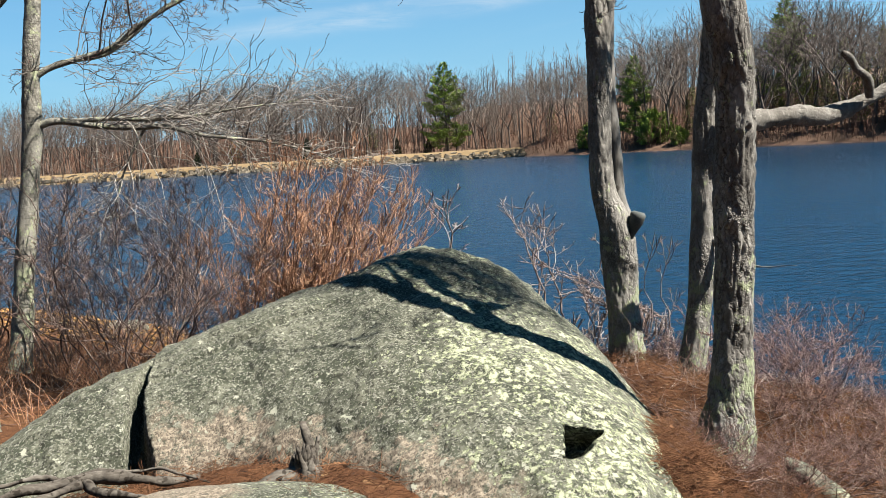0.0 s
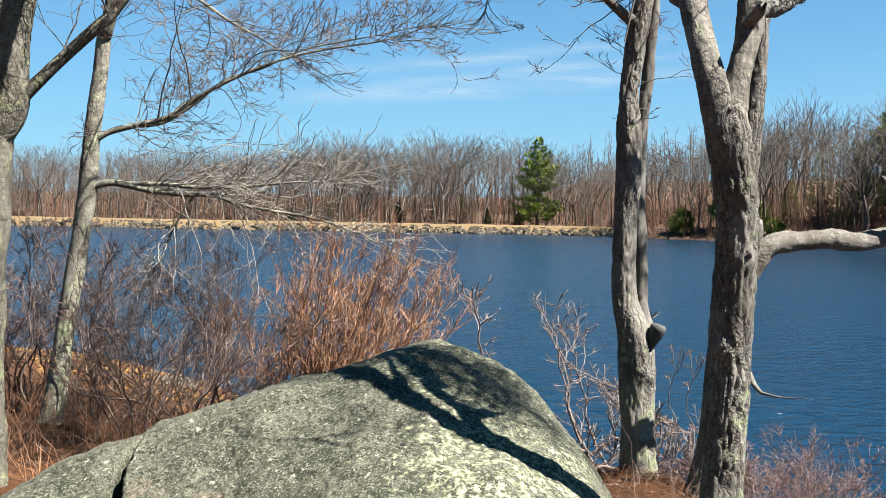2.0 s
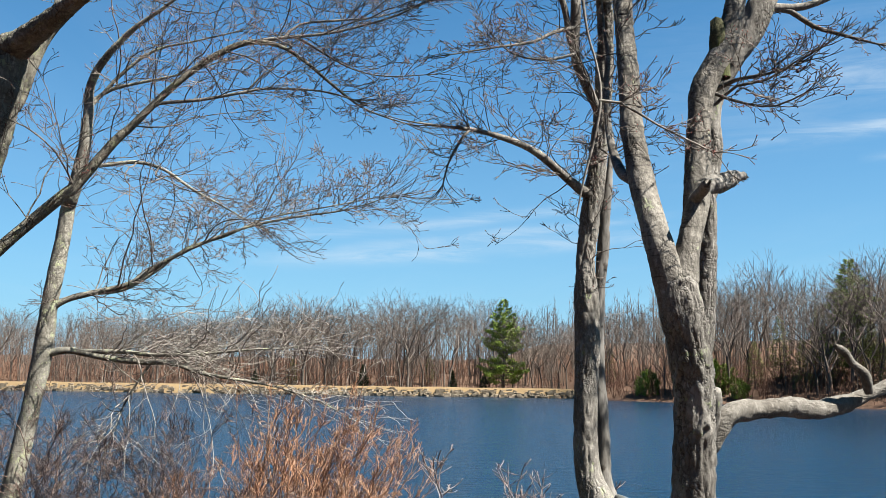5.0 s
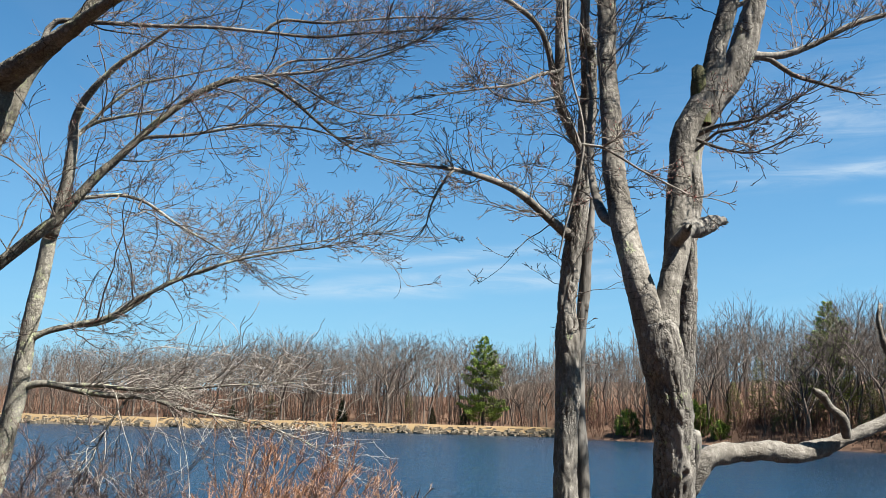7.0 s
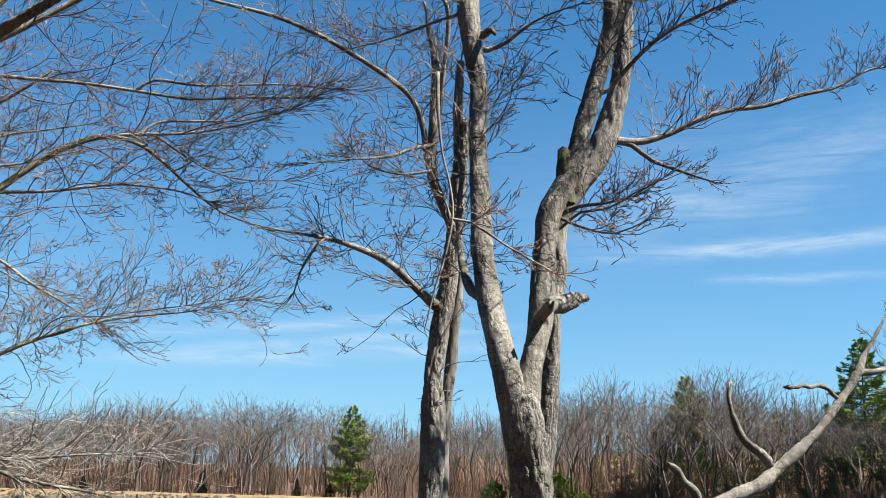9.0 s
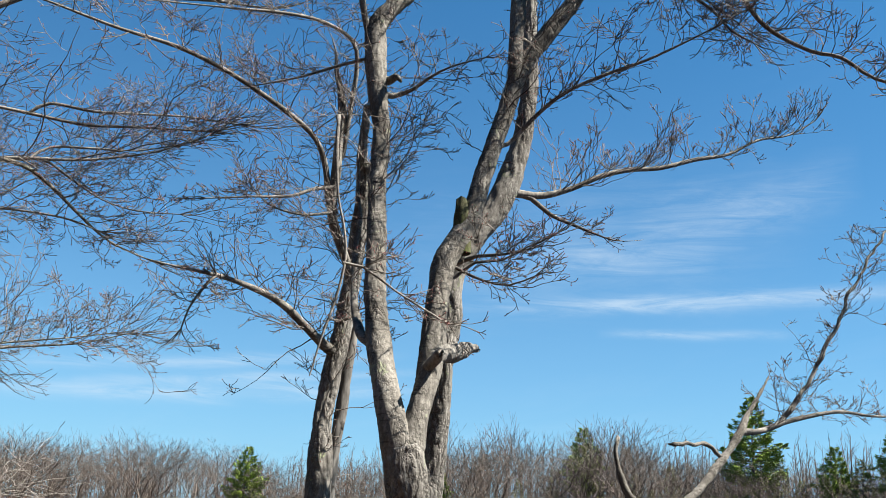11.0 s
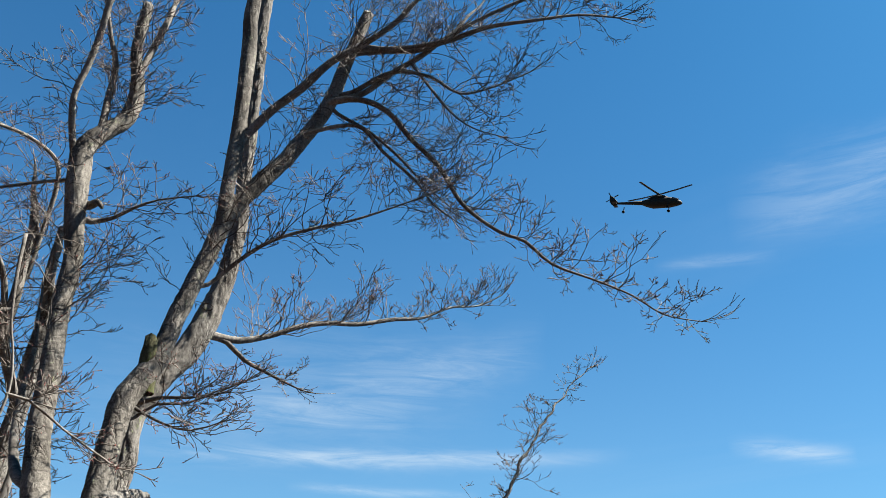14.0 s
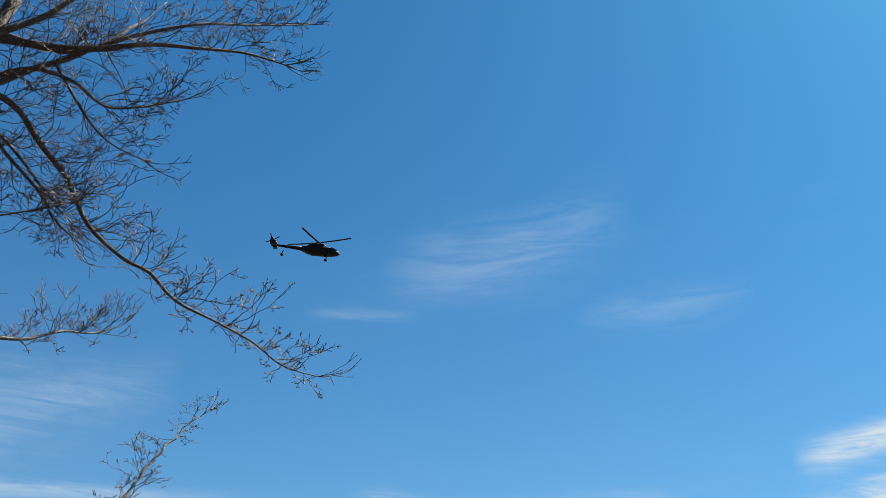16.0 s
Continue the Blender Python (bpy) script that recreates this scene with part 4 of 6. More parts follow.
limb_part("stem", one, [(*bole[-3][:3], bole[-3][3] * 0.6), (*bole[-2][:3], bole[-2][3] * 0.72)] + cr, bark_stem, 56, 0.022, 0.12, furrow=0.005)
limb_part("stub", one, slim([(1.13, 5.26, 5.7, 0.039), (1.16, 5.15, 5.68, 0.028), (1.18, 5.1, 5.63, 0.014)], 0.8), bark, 16, 0.015, 0.35, "pale broken stub")
for q in (c1, c2, c3, c4, c5, c6, c7, c8, c9, *ct, *ck):
    limb_part("limb", one, slim(q, 0.88), bark_smooth)
broken(limb_part("stub", one, [(x, y, z, max(w, 0.02)) for x, y, z, w in [(1.39, 4.62, 3.87, 0.055), (1.48, 4.68, 3.89, 0.047), (1.56, 4.72, 3.93, 0.039), (1.63, 4.76, 3.95, 0.021), (1.7, 4.8, 3.93, 0.0061)][:-1]], bark, 26, 0.012, 0.3, "broken branch stub", 0.007), rng, 0.06)
broken(limb_part("stub", one, [(1.31, 4.55, 3.78, 0.031), (1.33, 4.45, 3.82, 0.028), (1.32, 4.4, 3.83, 0.022)], bark, 16, 0.02, 0.2, "broken branch stub", 0.003), rng, 0.03)
limb_part("vine", one, [(x, y, z, w * 0.7) for x, y, z, w in [(0.68, 4.3, 3.64, 0.0048), (0.72, 4.3, 3.83, 0.0079), (0.77, 4.3, 4.02, 0.0093), (0.8, 4.3, 4.22, 0.0094), (0.78, 4.3, 4.38, 0.0082), (0.74, 4.3, 4.53, 0.0083), (0.72, 4.35, 4.78, 0.013), (0.72, 4.4, 5.01, 0.015)]], bark_smooth, 6, 0.05, 0.1, "pale hanging vine")
twig_parts(one, [(c1, dict(first=0.2, per_metre=24, length=0.7)), (c2, dict(first=0.1, per_metre=30, length=0.55)), (c3, dict(first=0.1, per_metre=30, length=0.55)),
                 (c4, dict(first=0.1, per_metre=22, length=0.75)), (c5, dict(first=0.1, per_metre=26, length=0.55)), (c6, dict(first=0.2, per_metre=22, length=0.6)),
                 (c7, dict(first=0.2, per_metre=22, length=0.6)), (c8, dict(first=0.2, per_metre=22, length=0.6)), (c9, dict(first=0.3, per_metre=22, length=0.6)),
                 (cl, dict(first=0.3, per_metre=22, length=0.65, depth=2)), (cr[7:], dict(first=0.0, per_metre=12, length=0.6)),
                 *[(q, dict(first=0.1, per_metre=22, length=0.6)) for q in ct], *[(q, dict(first=0.1, per_metre=26, length=0.4)) for q in ck]], 12)

two = thing("maple_tree", (1.5, 6.0, 0.95), "lichened maple with a long bare limb reaching over the water", "tree", "trees on the bank")
upright = [(1.5, 6, 0.83, 0.149), (1.49, 6.02, 0.94, 0.113), (1.58, 6.05, 1.34, 0.086), (1.63, 6.05, 1.84, 0.081), (1.65, 6.05, 2.29, 0.077), (1.66, 6.02, 2.77, 0.072), (1.72, 6, 3.09, 0.092), (1.75, 5.95, 3.57, 0.085), (1.75, 5.9, 3.86, 0.081), (1.75, 5.85, 4.07, 0.077), (1.76, 5.75, 4.36, 0.073), (1.75, 5.7, 4.61, 0.073), (1.82, 5.6, 4.82, 0.081), (1.94, 5.5, 5.01, 0.084), (2.03, 5.45, 5.25, 0.082), (2.11, 5.45, 5.58, 0.065), (2.15, 5.45, 5.96, 0.055), (2.12, 5.4, 6.38, 0.052), (2.11, 5.4, 6.91, 0.05), (2.08, 5.35, 7.33, 0.051), (2.05, 5.3, 7.76, 0.048)]
limb_part("trunk", two, onward(rooted([p if p[1] > 5.85 else drawn([p], 5.85, 0)[0] for p in upright]), 2.6), bark, 56, 0.022, 0.13, furrow=0.009)
d1 = [(1.78, 6, 2.49, 0.063), (1.89, 6, 2.66, 0.074), (2.05, 6.05, 2.71, 0.068), (2.36, 6.2, 2.73, 0.066), (2.62, 6.35, 2.71, 0.069), (2.82, 6.45, 2.74, 0.066), (3.02, 6.5, 2.81, 0.063), (3.55, 6.6, 3.01, 0.075), (3.78, 6.7, 3.14, 0.064), (4.16, 6.8, 3.41, 0.052), (4.49, 6.9, 3.72, 0.044), (4.68, 6.95, 3.94, 0.045), (5.05, 7, 4.03, 0.041), (5.3, 7, 4.29, 0.031), (5.56, 7, 4.65, 0.029), (5.78, 7, 5.03, 0.027), (5.97, 7, 5.38, 0.022), (6.27, 7, 5.81, 0.017), (6.61, 7, 6.22, 0.012), (6.88, 7, 6.47, 0.0076)]
d2 = [(5.05, 7, 4.03, 0.023), (5.38, 7.05, 4.13, 0.021), (5.79, 7.1, 4.22, 0.016), (6.2, 7.15, 4.22, 0.011), (6.56, 7.2, 4.26, 0.0086)]
limb_part("limb", two, [(x, y, z, w * (1 if i < 6 else 0.74)) for i, (x, y, z, w) in enumerate(d1[:-8])], dead_limb, 40, 0.02, 0.24, "bleached limb", 0.006)
limb_part("limb", two, crooked(slim(d1[-9:], 0.6), rng, 0.016), bark_smooth, 12, 0.03, 0.15)
limb_part("limb", two, d2, dead_limb)
for q in ([(3, 6.4, 2.83, 0.046), (2.95, 6.35, 2.92, 0.039), (2.85, 6.3, 3.02, 0.033), (2.77, 6.25, 3.1, 0.028), (2.69, 6.2, 3.13, 0.012)], [(3.73, 6.7, 3.16, 0.05), (3.6, 6.65, 3.28, 0.04), (3.45, 6.6, 3.37, 0.035), (3.39, 6.6, 3.5, 0.029), (3.36, 6.6, 3.67, 0.026), (3.38, 6.6, 3.75, 0.011)], [(4.45, 6.9, 3.72, 0.024), (4.31, 6.8, 3.79, 0.021), (4.09, 6.7, 3.78, 0.014), (3.86, 6.6, 3.75, 0.0068)]):
    broken(limb_part("snag", two, crooked([(x, y, z, max(w * 0.8, 0.016)) for x, y, z, w in q], rng, 0.014), dead_limb, 18, 0.015, 0.4, "broken dead branch", 0.004), rng, 0.05)
limb_part("stub", two, [(1.79, 5.95, 2.63, 0.044), (1.79, 5.9, 2.78, 0.047), (1.8, 5.88, 2.85, 0.025)], bark, 12, 0.03, 0.15)
d3 = [(2.06, 5.4, 5.13, 0.029), (2.2, 5.3, 5.1, 0.022), (2.36, 5.2, 5.14, 0.018), (2.51, 5.1, 5.21, 0.018), (2.66, 5, 5.24, 0.016), (2.82, 4.9, 5.24, 0.014), (3.01, 4.8, 5.29, 0.013), (3.17, 4.7, 5.31, 0.0091), (3.32, 4.6, 5.39, 0.0073), (3.47, 4.5, 5.41, 0.0055), (3.58, 4.4, 5.48, 0.0037)]
d4 = [(2.14, 5.35, 5.09, 0.018), (2.25, 5.3, 4.98, 0.014), (2.4, 5.25, 4.91, 0.011), (2.58, 5.2, 4.84, 0.0054)]
d5 = [(1.56, 5, 4.48, 0.015), (1.65, 4.9, 4.51, 0.011), (1.77, 4.8, 4.51, 0.0079), (1.89, 4.7, 4.53, 0.0047)]
d3, d4 = drawn(d3, 5.85, 0.1), drawn(d4, 5.85, 0.1)
for q in (d3, d4, d5, [(1.77, 5.9, 1.89, 0.026), (1.78, 5.8, 1.83, 0.018), (1.81, 5.75, 1.79, 0.011), (1.88, 5.7, 1.78, 0.0054)]):
    limb_part("limb", two, q, bark_smooth)
twig_parts(two, [(d1[-8:], dict(first=0.0, per_metre=20, length=0.5)), (d2, dict(first=0.2, per_metre=23, length=0.4)), (d3, dict(first=0.1, per_metre=32, length=0.55, rise=0.2)),
                 (d4, dict(first=0.2, per_metre=27, length=0.35)), (d5, dict(first=0.1, per_metre=32, length=0.5))], 13)

left = thing("birch_tree", (-3.97, 9.0, 0.7), "slender grey tree with lichen and red buds beside the water", "tree", "trees on the bank")
limb_part("trunk", left, rooted([(-4.02, 9, 0.64, 0.178), (-3.97, 9, 0.86, 0.118), (-3.89, 9, 1.36, 0.099), (-3.81, 9, 1.91, 0.092), (-3.71, 9, 2.51, 0.086), (-3.63, 9, 3.05, 0.091), (-3.6, 9, 3.49, 0.08), (-3.54, 9, 3.92, 0.074), (-3.48, 9, 4.46, 0.069), (-3.44, 8.95, 4.53, 0.069), (-3.34, 8.9, 4.91, 0.06), (-3.29, 8.85, 5.35, 0.052), (-3.27, 8.8, 5.61, 0.043), (-3.12, 8.7, 5.84, 0.034), (-2.84, 8.6, 6.1, 0.025), (-2.51, 8.5, 6.3, 0.017), (-2.19, 8.4, 6.52, 0.011)]), bark_grey, 36, 0.03, 0.12, furrow=0.004)
e1 = [(-3.58, 9, 3.06, 0.051), (-3.31, 8.8, 3.09, 0.041), (-2.93, 8.6, 3.03, 0.037), (-2.55, 8.4, 2.99, 0.034), (-2.2, 8.2, 2.98, 0.027), (-1.9, 8, 2.9, 0.022), (-1.62, 7.8, 2.86, 0.016), (-1.21, 7.6, 2.8, 0.011), (-0.82, 7.4, 2.69, 0.0066), (-0.59, 7.3, 2.57, 0.0043)]
e2 = [(-3.19, 8.75, 3.08, 0.03), (-2.77, 8.6, 3.08, 0.024), (-2.4, 8.4, 3.05, 0.023), (-1.95, 8.2, 3.06, 0.017), (-1.47, 8, 3.1, 0.0096), (-1.06, 7.8, 3.12, 0.0058)]
e3 = [(-2.4, 8.3, 2.98, 0.015), (-2.47, 8.2, 2.83, 0.013), (-2.59, 8.2, 2.6, 0.01), (-2.69, 8.2, 2.3, 0.0063)]
e4 = [(-3.6, 9, 3.46, 0.046), (-3.41, 8.9, 3.56, 0.039), (-3.07, 8.7, 3.62, 0.033), (-2.69, 8.5, 3.69, 0.029), (-2.38, 8.3, 3.84, 0.026), (-1.98, 8.1, 4, 0.02), (-1.56, 7.9, 4.12, 0.014), (-1.15, 7.7, 4.18, 0.012), (-0.67, 7.5, 4.22, 0.0079), (-0.31, 7.4, 4.32, 0.0044)]
e5 = [(-3.5, 8.9, 3.53, 0.023), (-3.17, 8.7, 3.6, 0.022), (-2.75, 8.5, 3.63, 0.021), (-2.41, 8.3, 3.78, 0.018), (-2.08, 8.1, 3.97, 0.015), (-1.71, 7.9, 4.05, 0.012), (-1.35, 7.7, 4.17, 0.0093), (-0.78, 7.5, 4.25, 0.0068), (-0.41, 7.4, 4.31, 0.0045)]
e6 = [(-3.25, 8.8, 5.45, 0.029), (-3, 8.6, 5.52, 0.022), (-2.63, 8.4, 5.54, 0.016), (-2.22, 8.2, 5.56, 0.01), (-1.86, 8.1, 5.65, 0.0077)]
e7 = [(-3.22, 8.8, 5.45, 0.023), (-2.94, 8.7, 5.71, 0.02), (-2.61, 8.6, 5.91, 0.017), (-2.22, 8.5, 5.97, 0.011), (-1.79, 8.4, 6.04, 0.0081)]
e8 = [(-3.15, 8.9, 4.86, 0.026), (-2.73, 8.6, 4.83, 0.022), (-2.41, 8.4, 4.72, 0.018), (-2.1, 8.2, 4.51, 0.015), (-1.79, 8, 4.33, 0.0098), (-1.48, 7.9, 4.15, 0.0072)]
e1, e2, e3, e4, e5, e6, e7, e8 = [drawn(q, 9.0, 0.1) for q in (e1, e2, e3, e4, e5, e6, e7, e8)]
for q in (e4, e5, e6, e7, e8):
    limb_part("limb", left, slim(q, 0.8), bark_grey, 12)
for q in (e1, e2, e3):
    limb_part("limb", left, slim(q), bark_grey, 12)
twig_parts(left, [(q, dict(first=0.1, per_metre=14, length=0.7, thin=0.0024, rise=0.04, bud=0.0038)) for q in (e4, e5, e6, e7, e8)]
           + [(q, dict(first=0.08, per_metre=6.5, length=1.6, thin=0.0024, rise=0.03, kids=6, spread=0.7, bud=0.0038)) for q in (e4, e5, e6, e8)], 14)
twig_parts(left, [(q, dict(first=0.15, per_metre=26, length=1.3, thin=0.0029, rise=-0.02, spread=0.5, depth=1)) for q in (e1, e2, e3)], 16, False, "pale grey drooping twigs", twig_pale)

big = thing("oak_tree", (-3.47, 6.6, 0.9), "broad lichen-covered tree with long limbs reaching over the bank", "tree", "trees on the bank")
limb_part("trunk", big, onward([(-3.52, 6.6, 0.8, 0.25), (-3.5, 6.6, 1.2, 0.225)] + [(-3.48, 6.6, 1.47, 0.19), (-3.45, 6.6, 2.05, 0.168), (-3.42, 6.6, 2.54, 0.16), (-3.39, 6.6, 3.02, 0.157), (-3.37, 6.6, 3.35, 0.165), (-3.25, 6.6, 3.59, 0.152), (-3.21, 6.55, 4.05, 0.143), (-3.03, 6.5, 4.89, 0.131), (-3, 6.5, 5.14, 0.128), (-2.86, 6.4, 5.19, 0.096)], 2.0, 0.72), bark_pale, 64, 0.022, 0.12, furrow=0.009)
f1 = [(-3.27, 6.6, 3.49, 0.065), (-3.01, 6.5, 3.69, 0.051), (-2.73, 6.4, 3.9, 0.045), (-2.46, 6.3, 4.09, 0.044), (-2.37, 6.2, 4.11, 0.04), (-2.09, 6.1, 4.4, 0.035), (-1.97, 6, 4.46, 0.029), (-1.74, 5.9, 4.65, 0.026), (-1.54, 5.8, 4.78, 0.024), (-1.35, 5.7, 4.87, 0.024), (-1.14, 5.6, 4.92, 0.02), (-0.93, 5.5, 4.87, 0.014), (-0.74, 5.4, 4.73, 0.012), (-0.59, 5.3, 4.58, 0.0099), (-0.38, 5.2, 4.4, 0.0064), (-0.14, 5.1, 4.29, 0.0039)]
f2 = [(-1.14, 5.6, 4.92, 0.014), (-0.9, 5.5, 4.92, 0.012), (-0.65, 5.4, 4.91, 0.01), (-0.44, 5.3, 4.92, 0.0084), (-0.2, 5.2, 4.96, 0.0066), (0.06, 5.1, 5.06, 0.0041)]
f3 = [(-1.75, 5.9, 4.61, 0.015), (-1.46, 5.8, 4.61, 0.013), (-1.19, 5.7, 4.63, 0.011), (-1, 5.6, 4.63, 0.0088), (-0.67, 5.5, 4.59, 0.0068), (-0.46, 5.4, 4.51, 0.005)]
f4 = [(-2.88, 6.4, 4.7, 0.034), (-2.76, 6.3, 4.95, 0.047), (-2.64, 6.2, 5.15, 0.054), (-2.5, 6.1, 5.25, 0.054), (-2.31, 6, 5.38, 0.053), (-2.16, 5.9, 5.5, 0.048), (-2.04, 5.8, 5.62, 0.044)]
f5 = [(-2.62, 6.2, 5.17, 0.029), (-2.53, 6.1, 5.33, 0.027), (-2.42, 6, 5.42, 0.025), (-2.05, 5.8, 5.34, 0.018), (-1.63, 5.6, 5.25, 0.015), (-1.24, 5.4, 5.17, 0.012), (-0.9, 5.2, 5.07, 0.012), (-0.58, 5, 4.97, 0.0096), (-0.28, 4.8, 4.92, 0.0077), (0.05, 4.6, 4.87, 0.0059)]
f6 = [(-2.16, 5.9, 5.51, 0.028), (-1.99, 5.8, 5.48, 0.024), (-0.99, 5.5, 6.02, 0.025), (-0.66, 5.3, 5.96, 0.018), (-0.33, 5.1, 5.87, 0.014), (-0.01, 4.9, 5.8, 0.01), (0.3, 4.7, 5.7, 0.0064)]
f7 = [(-0.82, 5.3, 5.19, 0.012), (-0.57, 5.2, 5.14, 0.01), (-0.36, 5.1, 5.12, 0.0082), (-0.06, 5, 5.11, 0.0064), (0.22, 4.9, 5.07, 0.0047)]
f8 = [(-0.77, 5.4, 4.87, 0.01), (-0.62, 5.3, 4.75, 0.0083), (-0.45, 5.2, 4.63, 0.0048), (-0.26, 5.1, 4.56, 0.0048), (-0.03, 5, 4.54, 0.0031)]
f9 = [(-0.77, 5.3, 4.93, 0.0085), (-0.53, 5.2, 4.92, 0.0083), (-0.29, 5.1, 4.91, 0.0048), (-0.03, 5, 4.96, 0.0048)]
f1, f2, f3, f4, f5, f6, f7, f8, f9 = [drawn(q, 6.6, 0.15) for q in (f1, f2, f3, f4, f5, f6, f7, f8, f9)]
for q in (f1, f4):
    limb_part("limb", big, slim(q, 0.9), bark_pale, 16)
for q in (f2, f3, f5, f6, f7, f8, f9):
    limb_part("limb", big, slim(q, 0.82), bark_smooth)
twig_parts(big, [(q, dict(first=0.15, per_metre=15, length=0.6, rise=0.05, bud=0.0038)) for q in (f1, f2, f3, f5, f6, f7, f8, f9)]
           + [(q, dict(first=0.1, per_metre=5.5, length=1.25, rise=0.03, kids=6, spread=0.7, bud=0.0038)) for q in (f1, f2, f3, f5, f6, f7, f8, f9)], 15)

# ---- far woods ----


# the wood's upper edge, degrees above the eye along each way, and where it stands back
SKYLINE = ((-36, 3.5), (-25, 3.7), (-13, 4.1), (-6, 5.0), (0, 5.2), (5, 4.9), (7.2, 3.5), (10, 4.3), (15.5, 5.4), (17.8, 6.9), (19.7, 7.9), (21.2, 7.2), (22.6, 5.7), (24.2, 6.1), (25.6, 7.8), (27, 7.6), (28.4, 6.2), (30, 5.6), (38, 5.4), (50, 5.2))


def skyline(az):
    for (a0, e0), (a1, e1) in zip(SKYLINE, SKYLINE[1:]):
        if az <= a1:
            return e0 + (e1 - e0) * max(0.0, az - a0) / (a1 - a0)
    return 5.5


def fork_tree(trunk, crown, r, height, bole, levels, spread, thin):
    """A bare broadleaf: a bole that parts into rising limbs, and those again and again, into a rounded fan of twigs."""

    def grow(geo, p, d, length, w, level):
        q = p + (d + unit(r) * 0.10).normalized() * length * 0.5
        d2 = (d + unit(r) * 0.16 + Vector((0, 0, 0.06))).normalized()
        e = q + d2 * length * 0.5
        geo.tube([p, q, e], [w, w * 0.85, max(thin, w * 0.68)], 5 if level == levels else 3, close=False)
        if level == 0:
            return
        n = r.choice((4, 5)) if level == levels else r.choice((2, 3, 3))
        turn = r.uniform(0, 6.283)
        a = d2.cross(Vector((0.3, 0.2, 1))).normalized()
        b = d2.cross(a)
        for k in range(n):
            g = turn + 6.283 * k / n + r.uniform(-0.4, 0.4)
            s = spread * r.uniform(0.6, 1.25)
            w2 = d2 * math.cos(s) + (a * math.cos(g) + b * math.sin(g)) * math.sin(s)
            at = e if k < 2 else q.lerp(e, r.uniform(0.1, 0.9))
            grow(crown, at, w2.normalized(), length * r.uniform(0.62, 0.86) * (0.78 if level == levels else 1), max(thin, w * r.uniform(0.5, 0.68)), level - 1)

    lean = Vector((r.uniform(-0.07, 0.07), r.uniform(-0.07, 0.07), 1)).normalized()
    grow(trunk, Vector((0, 0, -0.2)), lean, height * bole, 0.0115 * height, levels)
    # brought to its height
    top = max(v.z for v in crown.v)
    for geo in (trunk, crown):
        for v in geo.v:
            v *= height / top


def far_tree(seed, height):
    r = random.Random(seed)
    t = thing("bare_tree", (0, 0, 0), "leafless grey-brown tree of the far wood", "tree", "trees of the far wood")
    g, c = Geo(), Geo()
    fork_tree(g, c, r, height, r.uniform(0.36, 0.50), 5, r.uniform(0.42, 0.58), 0.012)
    part("trunk", g, far_bark, t)
    part("crown", c, far_twigs, t)
    return t


def conifer(seed, height, tiers, leaf, label, full=1.0, name="pine_tree"):
    """A conifer. tiers: heights (as shares) and the reach of the boughs there, in metres; where the reach is nought the trunk is bare."""
    r = random.Random(seed)
    t = thing(name, (0, 0, 0), label, "tree", "pines of the far shore")
    g, c = Geo(), Geo()
    g.tube([Vector((0.05 * math.sin(i), 0, height * i / 8)) for i in range(9)], [0.017 * height * (1 - i / 8.4) for i in range(9)], 7)
    z = height * tiers[0][0]
    while z < height * 0.99:
        reach = along(tiers, z / height)
        if reach > 0.05:
            turn = r.uniform(0, 6.283)
            n = r.randint(4, 6)
            for k in range(n):
                a = turn + 6.283 * k / n + r.uniform(-0.5, 0.5)
                ln = reach * r.uniform(0.55, 1.15)
                out = Vector((math.cos(a), math.sin(a), 0))
                up = r.uniform(0.05, 0.35)
                tip = Vector((0, 0, z)) + out * ln + Vector((0, 0, up * ln * 0.6))
                g.tube([Vector((0, 0, z)), Vector((0, 0, z)) + out * ln * 0.55 + Vector((0, 0, up * ln * 0.15)), tip], [0.05, 0.035, 0.015], 3, close=False)
                # flat sprays of needles that hang a little from the bough
                for s in range(int((27 * ln + 8) * full)):
                    u = math.sqrt(r.uniform(0.06, 1))
                    side = r.gauss(0, 0.16) * ln * (1.15 - u)
                    p = Vector((0, 0, z)) + out * ln * u + Vector((-out.y, out.x, 0)) * side + Vector((0, 0, up * ln * 0.6 * u * u - abs(side) * 0.15 + r.uniform(-0.30, 0.22)))
                    w = (out * r.uniform(0.4, 1) + Vector((-out.y, out.x, 0)) * r.uniform(-0.8, 0.8) + Vector((0, 0, r.uniform(-0.1, 0.6)))).normalized()
                    o = w.cross(Vector((r.uniform(-0.4, 0.4), r.uniform(-0.4, 0.4), 1))).normalized()
                    q = w.cross(o)
                    ln2 = r.uniform(0.22, 0.46)
                    i = len(c.v)
                    c.v += [p - o * 0.09, p + o * 0.09, p + w * ln2 + o * 0.03, p + w * ln2 * 0.5 + q * 0.08]
                    c.f += [(i, i + 1, i + 2), (i, i + 2, i + 3), (i + 1, i, i + 3)]
        z += height * 0.022 + r.uniform(0, 0.3)
    part("trunk", g, far_bark, t)
    part("foliage", c, leaf, t, smooth=False)
    return t


def bank_at(az, back):
    """A place that far behind the far waterline, along the way az in degrees."""
    a, d = radians(az), 60.0
    while math.cos(a) * d < far_y(math.sin(a) * d) and d < 400:
        d += 0.5
    d += back
    return d * math.sin(a), d * math.cos(a)


def tall_at(az, x, y):
    """The height by which a tree at (x, y) reaches the wood's upper edge."""
    return 2.9 + math.hypot(x, y) * math.tan(radians(skyline(az))) - ground_z(x, y)


def put(ob, m, first):
    if first:
        ob.matrix_basis = m
    else:
        copy_thing(ob, m @ Matrix.Diagonal((*ob.scale, 1)).inverted())


